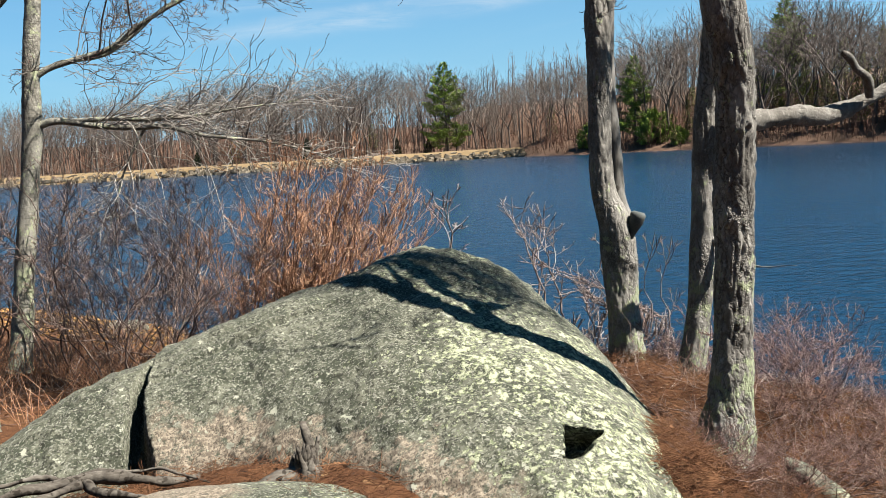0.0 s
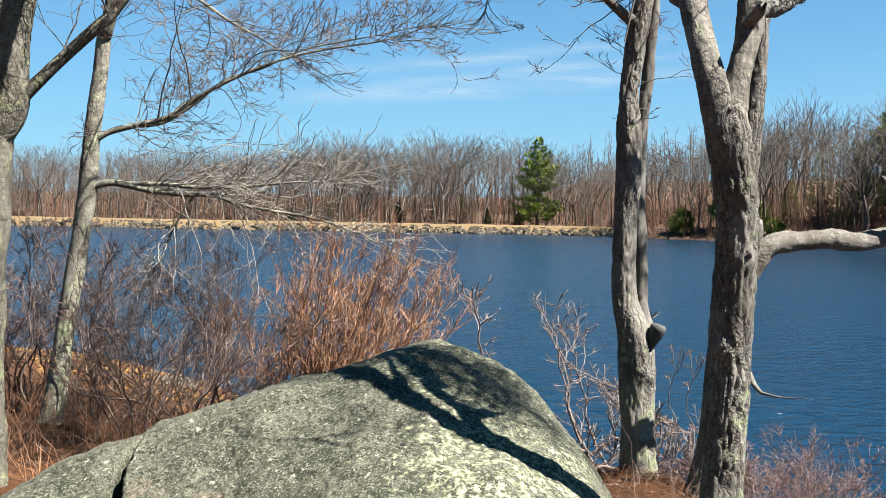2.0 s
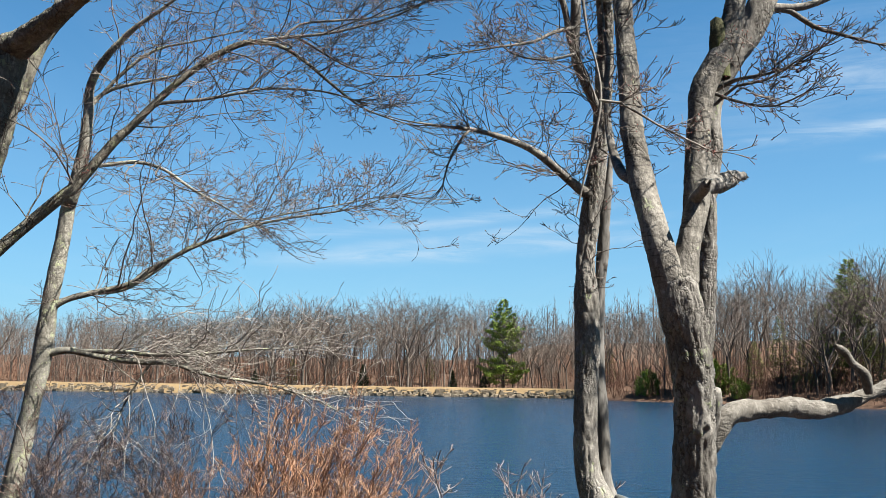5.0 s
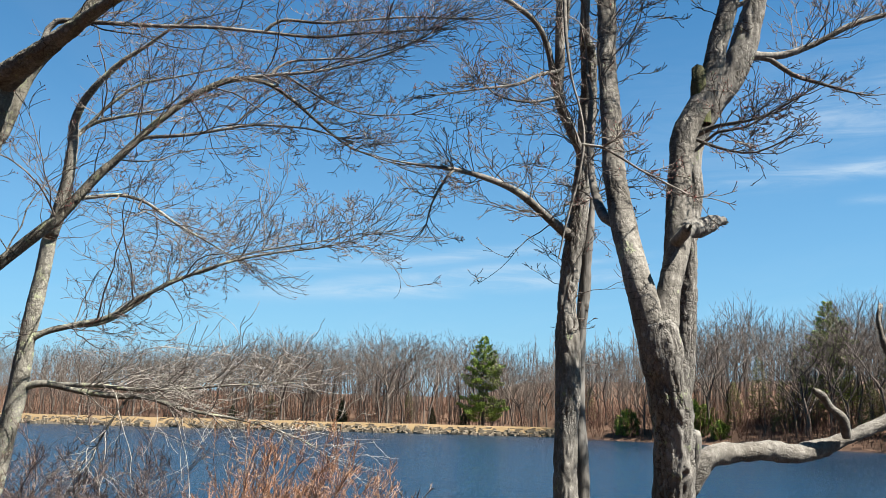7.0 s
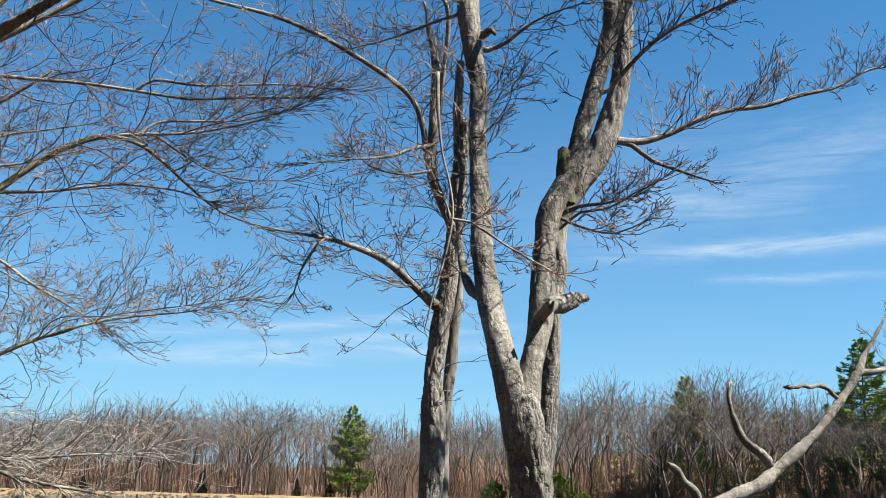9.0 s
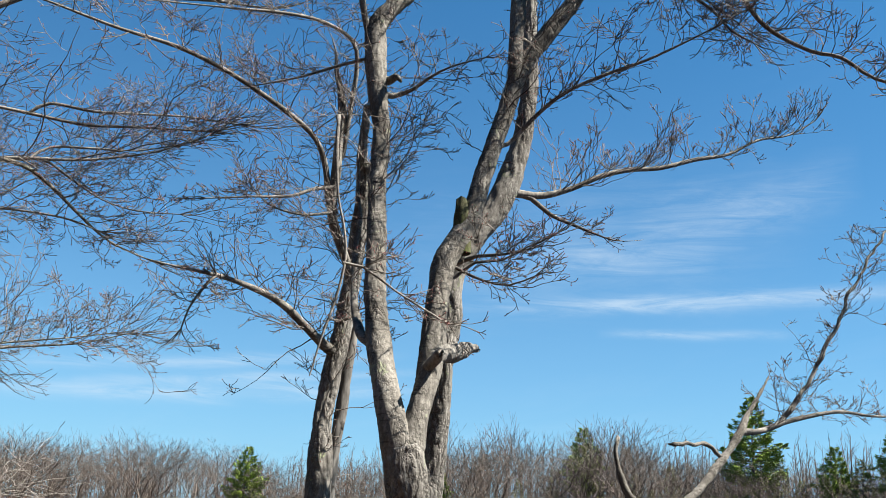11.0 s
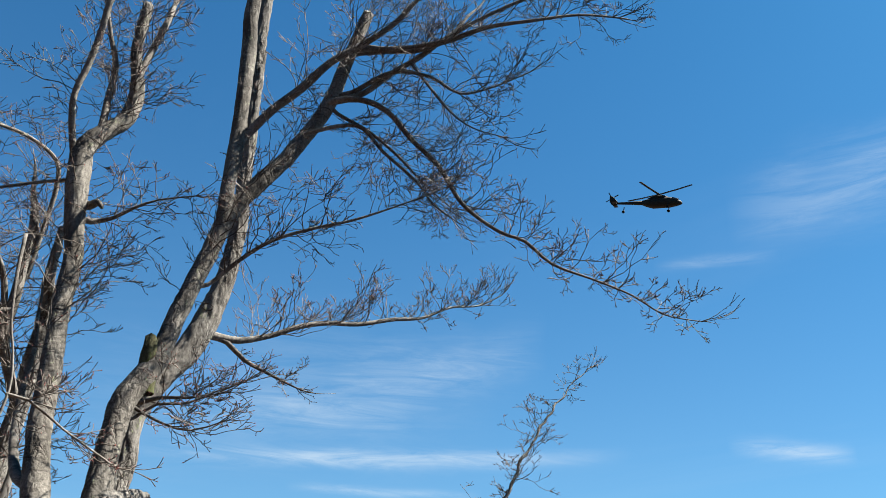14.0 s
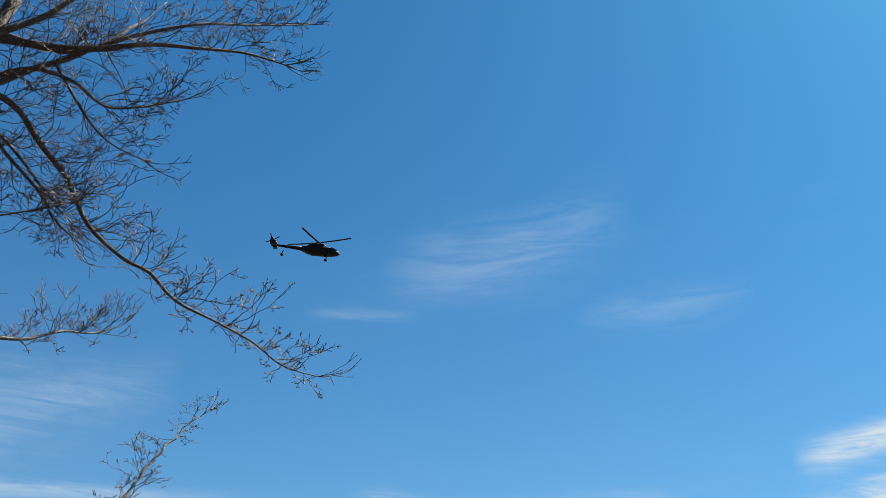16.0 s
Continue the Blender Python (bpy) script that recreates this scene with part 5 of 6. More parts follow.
def plant_far():
    r = random.Random(3)
    kinds = [far_tree(20 + k, 12.0) for k in range(8)]
    used = set()
    for k in range(215):
        az = r.uniform(-34, 49)
        back = abs(r.gauss(0, 1)) * 13 + (7.0 if az < 9 else 2.5)
        x, y = bank_at(az, back)
        k = r.randrange(len(kinds))
        s = tall_at(az, x, y) / 12.0 * (r.uniform(0.62, 0.9) if r.random() < 0.5 else r.uniform(0.9, 1.03))
        wide = s * r.uniform(1.1, 1.55)
        put(kinds[k], Matrix.Translation((x, y, ground_z(x, y) - 0.1)) @ Matrix.Rotation(r.uniform(0, 6.28), 4, "Z") @ Matrix.Diagonal((wide, wide, s, 1)), k not in used)
        used.add(k)


plant_far()


def plant_conifers():
    first = conifer(41, 14.6, ((0.10, 3.2), (0.16, 4.4), (0.26, 4.2), (0.33, 3.0), (0.37, 0.6), (0.42, 1.4), (0.47, 3.3), (0.60, 3.0), (0.8, 1.7), (1.0, 0.2)), needles, "green pine with tiered boughs on the far dam")
    first.matrix_basis = Matrix.Translation((11.9, 146, 0.6))
    dark = conifer(42, 10.0, ((0.02, 2.6), (0.2, 2.7), (0.6, 1.6), (1.0, 0.15)), dark_needles, "dark green hemlock at the edge of the wood, copied unseen behind the path", 1.0, "hemlock_tree")
    soft = conifer(43, 12.0, ((0.06, 2.2), (0.3, 2.9), (0.6, 2.0), (1.0, 0.25)), soft_needles, "olive-green young pine among bare trees", 0.3)
    bush = conifer(44, 4.0, ((0.04, 1.9), (0.4, 2.0), (0.8, 1.2), (1.0, 0.3)), needles, "low bright green evergreen bush on the bank", 1.3, "evergreen_bush")
    seen = set()
    # way, distance behind the shore, height, kind
    for az, back, tall, ob in ((-10.2, 7, 2.6, dark), (-3.8, 8.5, 3.6, dark), (1.6, 8.5, 2.8, dark), (-8.0, 16, 4.5, soft), (0.2, 18, 5.0, soft), (3.5, 9, 2.6, dark),
                               (13.2, 3, 3.3, bush), (16.9, 3.5, 4.2, bush), (17.6, 5, 3.4, bush), (18.4, 2.5, 2.2, bush),
                               (15.9, 5, 11.5, first), (24.4, 12, 15.2, first), (34.0, 10, 18.5, first), (41.5, 9, 15.0, first), (44.6, 8, 14.0, first),
                               (35.4, 8, 11.0, soft), (38.3, 9, 12.5, first), (32.6, 6, 8.5, soft), (39.6, 8, 11.0, soft), (46.5, 9, 12.0, soft),
                               (11.0, 9, 5.0, soft), (19.2, 7, 6.0, soft), (20.6, 12, 8.5, soft), (21.8, 6, 6.5, soft), (22.7, 14, 9.0, soft), (23.6, 8, 6.0, soft), (25.4, 9, 8.0, soft),
                               (26.4, 5, 6.5, soft), (27.4, 11, 9.5, soft), (28.3, 7, 8.0, soft), (29.4, 13, 9.5, soft), (30.3, 6, 8.0, soft), (31.4, 10, 9.0, soft), (36.5, 7, 9.0, soft), (43.2, 8, 9.5, soft)):
        x, y = bank_at(az, back)
        s = tall / {first: 14.6, dark: 10.0, soft: 12.0, bush: 4.0}[ob]
        m = Matrix.Translation((x, y, ground_z(x, y) - 0.1)) @ Matrix.Rotation(az * 7, 4, "Z") @ Matrix.Diagonal((s * (1.15 if s < 0.6 else 1), s, s, 1))
        put(ob, m, ob is not first and ob not in seen)
        seen.add(ob)
    # unseen hemlocks added behind the path to hold back sky light
    for az, d, s in ((170, 13, 1.4), (188, 12, 1.3), (206, 13, 1.45), (224, 12, 1.3), (242, 13, 1.4), (262, 13, 1.3)):
        x, y = d * math.sin(radians(az)), d * math.cos(radians(az))
        put(dark, Matrix.Translation((x, y, ground_z(x, y) - 0.1)) @ Matrix.Rotation(az, 4, "Z") @ Matrix.Diagonal((s, s, s, 1)), False)


plant_conifers()


def joined(name, pieces, material):
    """One mesh out of (points, faces, pose) triples."""
    verts, faces, n = [], [], 0
    for v, f, m in pieces:
        verts.append(v @ m[:3, :3].T + m[:3, 3])
        faces += [tuple(q + n for q in face) for face in f]
        n += len(v)
    me = bpy.data.meshes.new(name)
    me.from_pydata(np.concatenate(verts).tolist(), [], faces)
    me.materials.append(material)
    me.polygons.foreach_set("use_smooth", [True] * len(me.polygons))
    return new(name, me)


def woods_rest():
    """The deeper wood and its undergrowth, past counting."""
    r = random.Random(8)
    kinds = []
    for k in range(9):
        g = Geo()
        # the last three are saplings: many thin upright stems
        if k < 6:
            fork_tree(g, g, random.Random(60 + k), 12.0, r.uniform(0.36, 0.5), 4, r.uniform(0.40, 0.54), 0.016)
        else:
            q = random.Random(60 + k)
            for j in range(9):
                p = Vector((q.uniform(-1.5, 1.5), q.uniform(-1.5, 1.5), -0.3))
                h = q.uniform(7, 12)
                w = Vector((q.uniform(-0.1, 0.1), q.uniform(-0.1, 0.1), 1))
                g.tube([p, p + w * h * 0.5 + unit(q) * 0.2, p + w * h], [0.055, 0.045, 0.015], 4, close=False)
                for i in range(12):
                    s = p + w * h * q.uniform(0.25, 0.98)
                    d = (Vector((q.uniform(-1, 1), q.uniform(-1, 1), q.uniform(0.6, 1.8)))).normalized()
                    g.tube([s, s + d * 0.8 + unit(q) * 0.1, s + d * 1.5 + Vector((0, 0, 0.2))], [0.022, 0.018, 0.012], 3, close=False)
        kinds.append((np.array([tuple(v) for v in g.v]), g.f))
    pieces = []
    for k in range(640):
        az = r.uniform(-35, 50)
        x, y = bank_at(az, r.uniform(10, 62))
        sapling = r.random() < 0.4
        v, f = kinds[r.randrange(6, 9) if sapling else r.randrange(6)]
        s = tall_at(az, x, y) / 12 * (r.uniform(0.4, 0.7) if sapling else r.uniform(0.62, 0.92))
        pieces.append((v, f, np.array(Matrix.Translation((x, y, ground_z(x, y) - 0.1)) @ Matrix.Rotation(r.uniform(0, 6.28), 4, "Z") @ Matrix.Diagonal((s * 0.9, s * 0.9, s, 1)))))
    # thin straight stems in the shade of the tall ones
    pole = Geo()
    pole.tube([Vector((0, 0, -0.3)), Vector((0.15, 0.1, 4)), Vector((0, 0.2, 8))], [0.07, 0.055, 0.02], 4, close=False)
    for k in range(14):
        p = Vector((0.05, 0.1, r.uniform(3.2, 7.8)))
        d = Vector((r.uniform(-1, 1), r.uniform(-1, 1), r.uniform(0.5, 1.5))).normalized() * r.uniform(0.6, 1.4)
        pole.tube([p, p + d * 0.6, p + d + Vector((0, 0, 0.15))], [0.022, 0.018, 0.012], 3, close=False)
    pole = (np.array([tuple(v) for v in pole.v]), pole.f)
    for k in range(1500):
        az = r.uniform(-35, 50)
        x, y = bank_at(az, r.uniform(9.5 if az < 9 else 4, 50))
        s = r.uniform(0.5, 1.25)
        pieces.append((*pole, np.array(Matrix.Translation((x, y, ground_z(x, y) - 0.1)) @ Matrix.Rotation(r.uniform(0, 6.28), 4, "Z") @ Matrix.Rotation(r.gauss(0, 0.06), 4, "X") @ Matrix.Diagonal((s, s, s, 1)))))
    b = Geo()
    for k in range(6200):
        az = r.uniform(-34, 50)
        low = az > 9.5
        x, y = bank_at(az, (r.uniform(0.3, 45) * r.uniform(0.1, 1) if low else r.uniform(9, 45)))
        h = r.uniform(0.6, 2.2) if r.random() < 0.6 else r.uniform(2, 5.0)
        p = Vector((x, y, ground_z(x, y) - 0.1))
        w = Vector((r.uniform(-0.3, 0.3), r.uniform(-0.3, 0.3), 1)) * h
        b.tube([p, p + w * 0.5 + unit(r) * 0.2, p + w], [0.028, 0.026, 0.014], 3, close=False)
        for q in range(6):
            s = p + w * r.uniform(0.15, 0.95)
            d = Vector((r.uniform(-1, 1), r.uniform(-1, 1), r.uniform(0.3, 1.3))) * h * r.uniform(0.15, 0.32)
            b.tube([s, s + d], [0.022, 0.014], 3, close=False)
    tagged(joined("far_wood", pieces, far_twigs), "deep grey-brown leafless wood behind the pond", "wood", kind="stuff")
    tagged(part("undergrowth", b, brush_mat, None, "reddish-brown bare undergrowth along the far bank"), category="brush", kind="stuff")


woods_rest()


def rubble(geo, r, c, size):
    s = len(geo.v)
    for sx, sy, sz in ((-1, -1, -1), (1, -1, -1), (1, 1, -1), (-1, 1, -1), (-1, -1, 1), (1, -1, 1), (1, 1, 1), (-1, 1, 1)):
        k = r.uniform(0.6, 1.05)
        geo.v.append(Vector(c) + Vector((sx * size[0] * k, sy * size[1] * k, sz * size[2] * r.uniform(0.6, 1.05))))
    for q in ((0, 3, 2, 1), (4, 5, 6, 7), (0, 1, 5, 4), (1, 2, 6, 5), (2, 3, 7, 6), (3, 0, 4, 7)):
        geo.f.append(tuple(s + i for i in q))


def make_dam():
    """The low stone-faced dam that closes the pond, with a track of dry grass on it."""
    r = random.Random(4)
    dam = thing("dam", (0, 138.5, 0), "low dam of tumbled tan stones topped with dry grass", "dam")
    g = Geo()
    n = 120
    for i in range(n + 1):
        x = -90 + 112 * i / n
        y = far_y(x)
        h = 1.25 + 0.08 * noise.noise(Vector((x * 0.2, 0, 0)))
        g.v += [Vector((x, y + 0.3, -0.4)), Vector((x, y + 1.4, h * 0.75)), Vector((x, y + 2.2, h)), Vector((x, y + 6.5, h + 0.05)), Vector((x, y + 9, 0.4))]
    for i in range(n):
        for k in range(4):
            a = i * 5 + k
            g.f.append((a, a + 5, a + 6, a + 1))
    part("bank", g, grass_mat, dam, "dry tan grass")
    meshes = []
    for k in range(6):
        q = Geo()
        rubble(q, r, (0, 0, 0), (0.33, 0.28, 0.18))
        meshes.append(q.mesh("stone", stone_mat, False))
    rest = Geo()
    for k in range(900):
        x = r.uniform(-30, 22) if k < 300 else r.uniform(-90, 22)
        u = r.uniform(0, 1)
        c = (x, far_y(x) + 0.1 + 1.7 * u + r.uniform(-0.2, 0.2), 0.05 + 0.95 * u)
        if k < 260:
            s = new("stone", meshes[k % 6])
            s.matrix_basis = Matrix.Translation(c) @ Matrix.Rotation(r.uniform(0, 6.3), 4, "Z") @ Matrix.Diagonal((r.uniform(0.5, 1.6), r.uniform(0.5, 1.2), r.uniform(0.5, 1.2), 1))
            s.parent, s.matrix_parent_inverse = dam, dam.matrix_basis.inverted()
        else:
            rubble(rest, r, c, (r.uniform(0.15, 0.5), r.uniform(0.15, 0.4), r.uniform(0.1, 0.28)))
    part("stone_rubble", rest, stone_mat, dam, smooth=False, kind="stuff")


make_dam()

# ---- shrubs on the bank ----


def shrub(seed, label, mat, stems, height, spread, lean, twig_len, kids=3, thin=0.0026, group="shrubs on the bank", base=0.25, stem_r=0.008, dense=8, crook=0.3, rise=0.15):
    """A shrub at the origin: bare crooked stems that rise from one stool and fork, and their twigs."""
    r = random.Random(seed)
    t = thing("shrub", (0, 0, 0), label, "shrub", group)
    tw = Geo()

    def stem(p, d, length, w, forks):
        n = 4 + int(length / 0.16)
        pts, rr = [p.copy()], [w]
        for i in range(n):
            # each joint turns, as the old shoots of the years do
            d = (d + unit(r) * crook + Vector((lean[0] * 0.06, lean[1] * 0.06, rise * 0.5))).normalized()
            p = p + d * length / n
            pts.append(p.copy())
            rr.append(max(thin, w * (1 - 0.7 * (i + 1) / n)))
        g = Geo()
        g.tube(pts, rr, 5, close=False)
        part("stem", g, mat, t)
        fringe(tw, r, [(*q, u) for q, u in zip(pts, rr)], 0.25, dense, twig_len, 2, kids, rise, None, 0.0, thin, 0.75)
        for k in range(forks):
            i = r.randint(1, max(1, n - 2))
            out = (pts[i + 1] - pts[i]).normalized() + unit(r) * 0.7 + Vector((0, 0, 0.2))
            stem(pts[i], out.normalized(), length * (1 - i / n) * r.uniform(0.7, 1.0), rr[i] * 0.75, 0)

    for k in range(stems):
        a = r.uniform(0, 6.283)
        d = Vector((math.cos(a) * spread, math.sin(a) * spread, 1)) * r.uniform(0.6, 1) + Vector((lean[0], lean[1], 0)) + unit(r) * 0.15
        d.z = max(d.z, 0.4)
        p = Vector((math.cos(a) * base * r.random(), math.sin(a) * base * r.random(), -0.05))
        stem(p, d.normalized(), height * r.uniform(0.6, 1.05), stem_r * r.uniform(0.7, 1.25), r.choice((0, 1, 1)))
    part("crown", tw, mat, t, kind="stuff")
    return t


def plant_shrubs():
    r = random.Random(17)
    orange = shrub(31, "dense orange-brown leafless shrub behind the boulder", shrub_red, 24, 2.0, 0.34, (0.30, 0.0), 0.42, 3, 0.0030, stem_r=0.0085, dense=8.5, crook=0.2, rise=0.16)
    grey = shrub(32, "open grey-brown leafless shrub at the water's edge", shrub_grey, 10, 2.2, 0.5, (0.12, 0.0), 0.55, 3, 0.0027, stem_r=0.0105, dense=9, crook=0.42, rise=0.1)
    grey2 = shrub(33, "tangled grey leafless shrub at the water's edge", shrub_grey, 9, 2.2, 0.45, (0.25, 0.0), 0.55, 3, 0.0028, stem_r=0.010, dense=9, crook=0.45, rise=0.1)
    pale = shrub(34, "sparse pale-barked shrub between boulder and water", shrub_pale, 8, 1.15, 1.3, (-0.25, 0.0), 0.4, 3, 0.0034, stem_r=0.012, dense=7, crook=0.5, rise=0.08)
    red = shrub(35, "low tangled greyish-red bare shrub on the bank", shrub_dusk, 10, 0.9, 0.9, (0.1, 0.05), 0.4, 3, 0.0024, dense=10, crook=0.45, rise=0.06)
    for ob, places in (
        (orange, ((-1.45, 8.6, 1.0), (-1.2, 9.0, 1.0), (-1.75, 9.0, 1.05))),
        (grey, ((-2.2, 8.6, 1.0), (-2.9, 9.4, 1.1), (-4.7, 10.0, 1.15), (-3.7, 11.0, 1.1))),
        (grey2, ((-2.8, 8.3, 0.9), (-3.4, 9.0, 1.0), (-2.4, 9.6, 1.05), (-4.4, 9.4, 1.1), (-5.6, 10.2, 1.05))),
        (pale, ((0.75, 8.0, 1.5), (1.15, 7.6, 1.15), (1.45, 7.4, 0.8), (1.0, 8.0, 1.35), (1.3, 7.7, 1.2))),
        (red, ((2.1, 6.2, 0.85), (2.1, 5.5, 0.7), (1.85, 6.9, 0.6), (2.5, 5.0, 0.5), (1.75, 5.2, 0.5), (2.9, 4.6, 0.4), (2.3, 5.8, 0.65), (2.7, 5.4, 0.42), (1.0, 4.15, 0.3), (1.12, 4.3, 0.35), (1.36, 4.32, 0.4), (1.5, 4.55, 0.45), (0.98, 4.45, 0.3), (2.0, 4.9, 0.5), (2.3, 4.5, 0.6), (1.5, 4.2, 0.35), (1.95, 4.2, 0.45), (1.2, 4.0, 0.28), (2.6, 4.1, 0.6), (1.75, 7.3, 0.5), (2.05, 6.6, 0.7)))):
        for i, (x, y, s) in enumerate(places):
            m = Matrix.Translation((x, y, ground_z(x, y))) @ Matrix.Rotation(r.uniform(-0.5, 0.5) if ob in (orange, grey2, pale) else r.uniform(0, 6.28), 4, "Z") @ Matrix.Diagonal((s, s, s * r.uniform(0.92, 1.05), 1))
            if i == 0:
                ob.matrix_basis = m
            else:
                copy_thing(ob, m @ Matrix.Diagonal((*ob.scale, 1)).inverted())


plant_shrubs()

# ---- ground litter, small rocks, roots ----


def litter():
    r = random.Random(21)
    n, l = Geo(), Geo()
    for k in range(32000):
        if k < 6000:
            x, y = r.uniform(0.55, 1.4), r.uniform(2.6, 4.6)
        elif r.random() < 0.2:
            x, y = r.uniform(-2.6, 0.5), r.uniform(3.7, 4.9)
        elif r.random() < 0.7:
            x, y = r.uniform(0.6, 2.6), r.uniform(2.6, 7.0)
        else:
            x, y = r.uniform(-5.0, 1.2), r.uniform(3.6, 9.0)
        z = ground_z(x, y)
        if -3.3 < x < 1.08 and along(FOOT_Y, x) - 0.02 < y < 8 and rock_z(x, y) > z + 0.02:
            continue
        # needles gather in drifts
        if noise.noise(Vector((x * 3, y * 3, 0))) < r.uniform(-0.9, -0.1) and x < 0.8:
            continue
        a, ln, tilt = r.uniform(0, 6.283), r.uniform(0.05, 0.13), r.uniform(-0.1, 0.6)
        p = Vector((x, y, z + r.uniform(0.002, 0.045)))
        d = Vector((math.cos(a), math.sin(a), tilt)) * ln
        n.tube([p, p + d], [0.0017, 0.0008], 3, close=False)
    for k in range(6000):
        if k < 3600:
            x, y = r.uniform(-9, -1.2), r.uniform(9.5, 17)
            if y > shore_y(x) - 0.15 or y < shore_y(x) - 4.2:
                continue
        else:
            x, y = r.uniform(-5, 3), r.uniform(3.5, 9)
        z = ground_z(x, y)
        if -3.3 < x < 1.08 and along(FOOT_Y, x) - 0.02 < y < 8 and rock_z(x, y) > z + 0.02:
            continue
        u, v = unit(r), unit(r)
        big = 1.0 if k < 3600 else 0.4
        u = Vector((u.x, u.y, u.z * 0.35)).normalized() * r.uniform(0.03, 0.06) * big
        v = Vector((v.x, v.y, v.z * 0.35)).normalized() * r.uniform(0.02, 0.035) * big
        p = Vector((x, y, z + r.uniform(0.012, 0.04)))
        g = l if k < 3600 else n
        i = len(g.v)
        g.v += [p - u, p + v, p + u, p - v, p + Vector((0, 0, 0.012))]
        g.f += [(i, i + 1, i + 4), (i + 1, i + 2, i + 4), (i + 2, i + 3, i + 4), (i + 3, i, i + 4)]
    tagged(part("needle_litter", n, needle_mat, None, "loose red-brown pine needles on the ground"), category="litter", kind="stuff")
    tagged(part("leaf_litter", l, leaf_mat, None, "golden-brown fallen leaves along the bank", smooth=False), category="litter", kind="stuff")


litter()


def fallen_sticks():
    """Dead twigs and dry stalks tangled on the ground between the trees and at the foot of the shrubs."""
    r = random.Random(77)
    g, h = Geo(), Geo()
    for k in range(900):
        if k < 520:
            x, y = r.uniform(0.95, 2.5), r.uniform(3.5, 6.0)
        else:
            x, y = r.uniform(-5.0, -2.2), r.uniform(6.8, 9.6)
        z = ground_z(x, y)
        a = r.uniform(0, 6.283)
        spray(g, r, (x, y, z), (math.cos(a), math.sin(a), r.uniform(0.0, 0.9)), r.uniform(0.12, 0.5), r.uniform(0.002, 0.0045), 1, 2, 0.0, 0.4, None, 0.0013)
    for k in range(2600):
        x, y = r.uniform(-5.4, -2.0), r.uniform(6.6, 10.2)
        if noise.noise(Vector((x * 2, y * 2, 4))) < -0.1:
            continue
        z = ground_z(x, y)
        p = Vector((x, y, z))
        d = Vector((r.uniform(-0.6, 0.6), r.uniform(-0.6, 0.6), 1)).normalized() * r.uniform(0.12, 0.45)
        h.tube([p, p + d * 0.6, p + d + Vector((d.x, d.y, -0.05)) * 0.4], [0.003, 0.0026, 0.0015], 3, close=False)
    tagged(part("fallen_twigs", g, shrub_grey, None, "tangled dead twigs lying on the ground"), category="twigs", kind="stuff")
    tagged(part("dry_stalks", h, shrub_red, None, "short brown dry stalks at the foot of the shrubs"), category="dry grass", kind="stuff")


fallen_sticks()


def stone_block(name, at, size, turn, seed, label, squash=2.4):
    """A weathered stone: a rounded block with an uneven skin."""
    bm = bmesh.new()
    bmesh.ops.create_icosphere(bm, subdivisions=4, radius=1)
    for v in bm.verts:
        p = v.co
        k = (abs(p.x) ** squash + abs(p.y) ** squash + abs(p.z) ** squash) ** (-1 / squash)
        q = p * k
        q *= 1 + 0.10 * noise.noise(q * 1.6 + Vector((seed, 0, 0))) + 0.035 * noise.noise(q * 5 + Vector((seed, 0, 0)))
        v.co = Vector((q.x * size[0], q.y * size[1], q.z * size[2]))
    me = bpy.data.meshes.new(name)
    bm.to_mesh(me)
    bm.free()
    me.polygons.foreach_set("use_smooth", [True] * len(me.polygons))
    me.materials.append(granite)
    ob = new(name, me)
    ob.matrix_basis = Matrix.Translation(at) @ Euler([radians(a) for a in turn]).to_matrix().to_4x4()
    return tagged(ob, label, "rock")


stone_block("rock", (-1.2, 3.78, 1.08), (0.66, 0.45, 0.17), (0, 2, -8), 3, "flat grey rock in front of the boulder")
stone_block("rock", (1.52, 4.2, ground_z(1.52, 4.2) + 0.0), (0.07, 0.36, 0.08), (4, -10, 2), 5, "narrow grey stone slab lying on the bank")
stone_block("rock", (-2.6, 7.9, 0.55), (0.5, 0.4, 0.35), (0, 0, 15), 7, "grey rock behind the boulder among shrubs")
stone_block("rock", (-5.2, 13.4, 0.25), (0.6, 0.3, 0.22), (0, 0, 10), 8, "tan rock at the water's edge")
stone_block("rock", (-4.2, 13.6, 0.22), (0.35, 0.3, 0.2), (0, 0, 50), 9, "tan rock at the water's edge")


root_wood = surface("root_bark", [(0.022, 0.018, 0.014), (0.10, 0.086, 0.07), (0.21, 0.19, 0.16)], 9, 0.9, 1.0, 34, (0.35, 1, 0.8), [((0.03, 0.024, 0.018), 26.0, 0.57, 0.03)], dist=0.004)


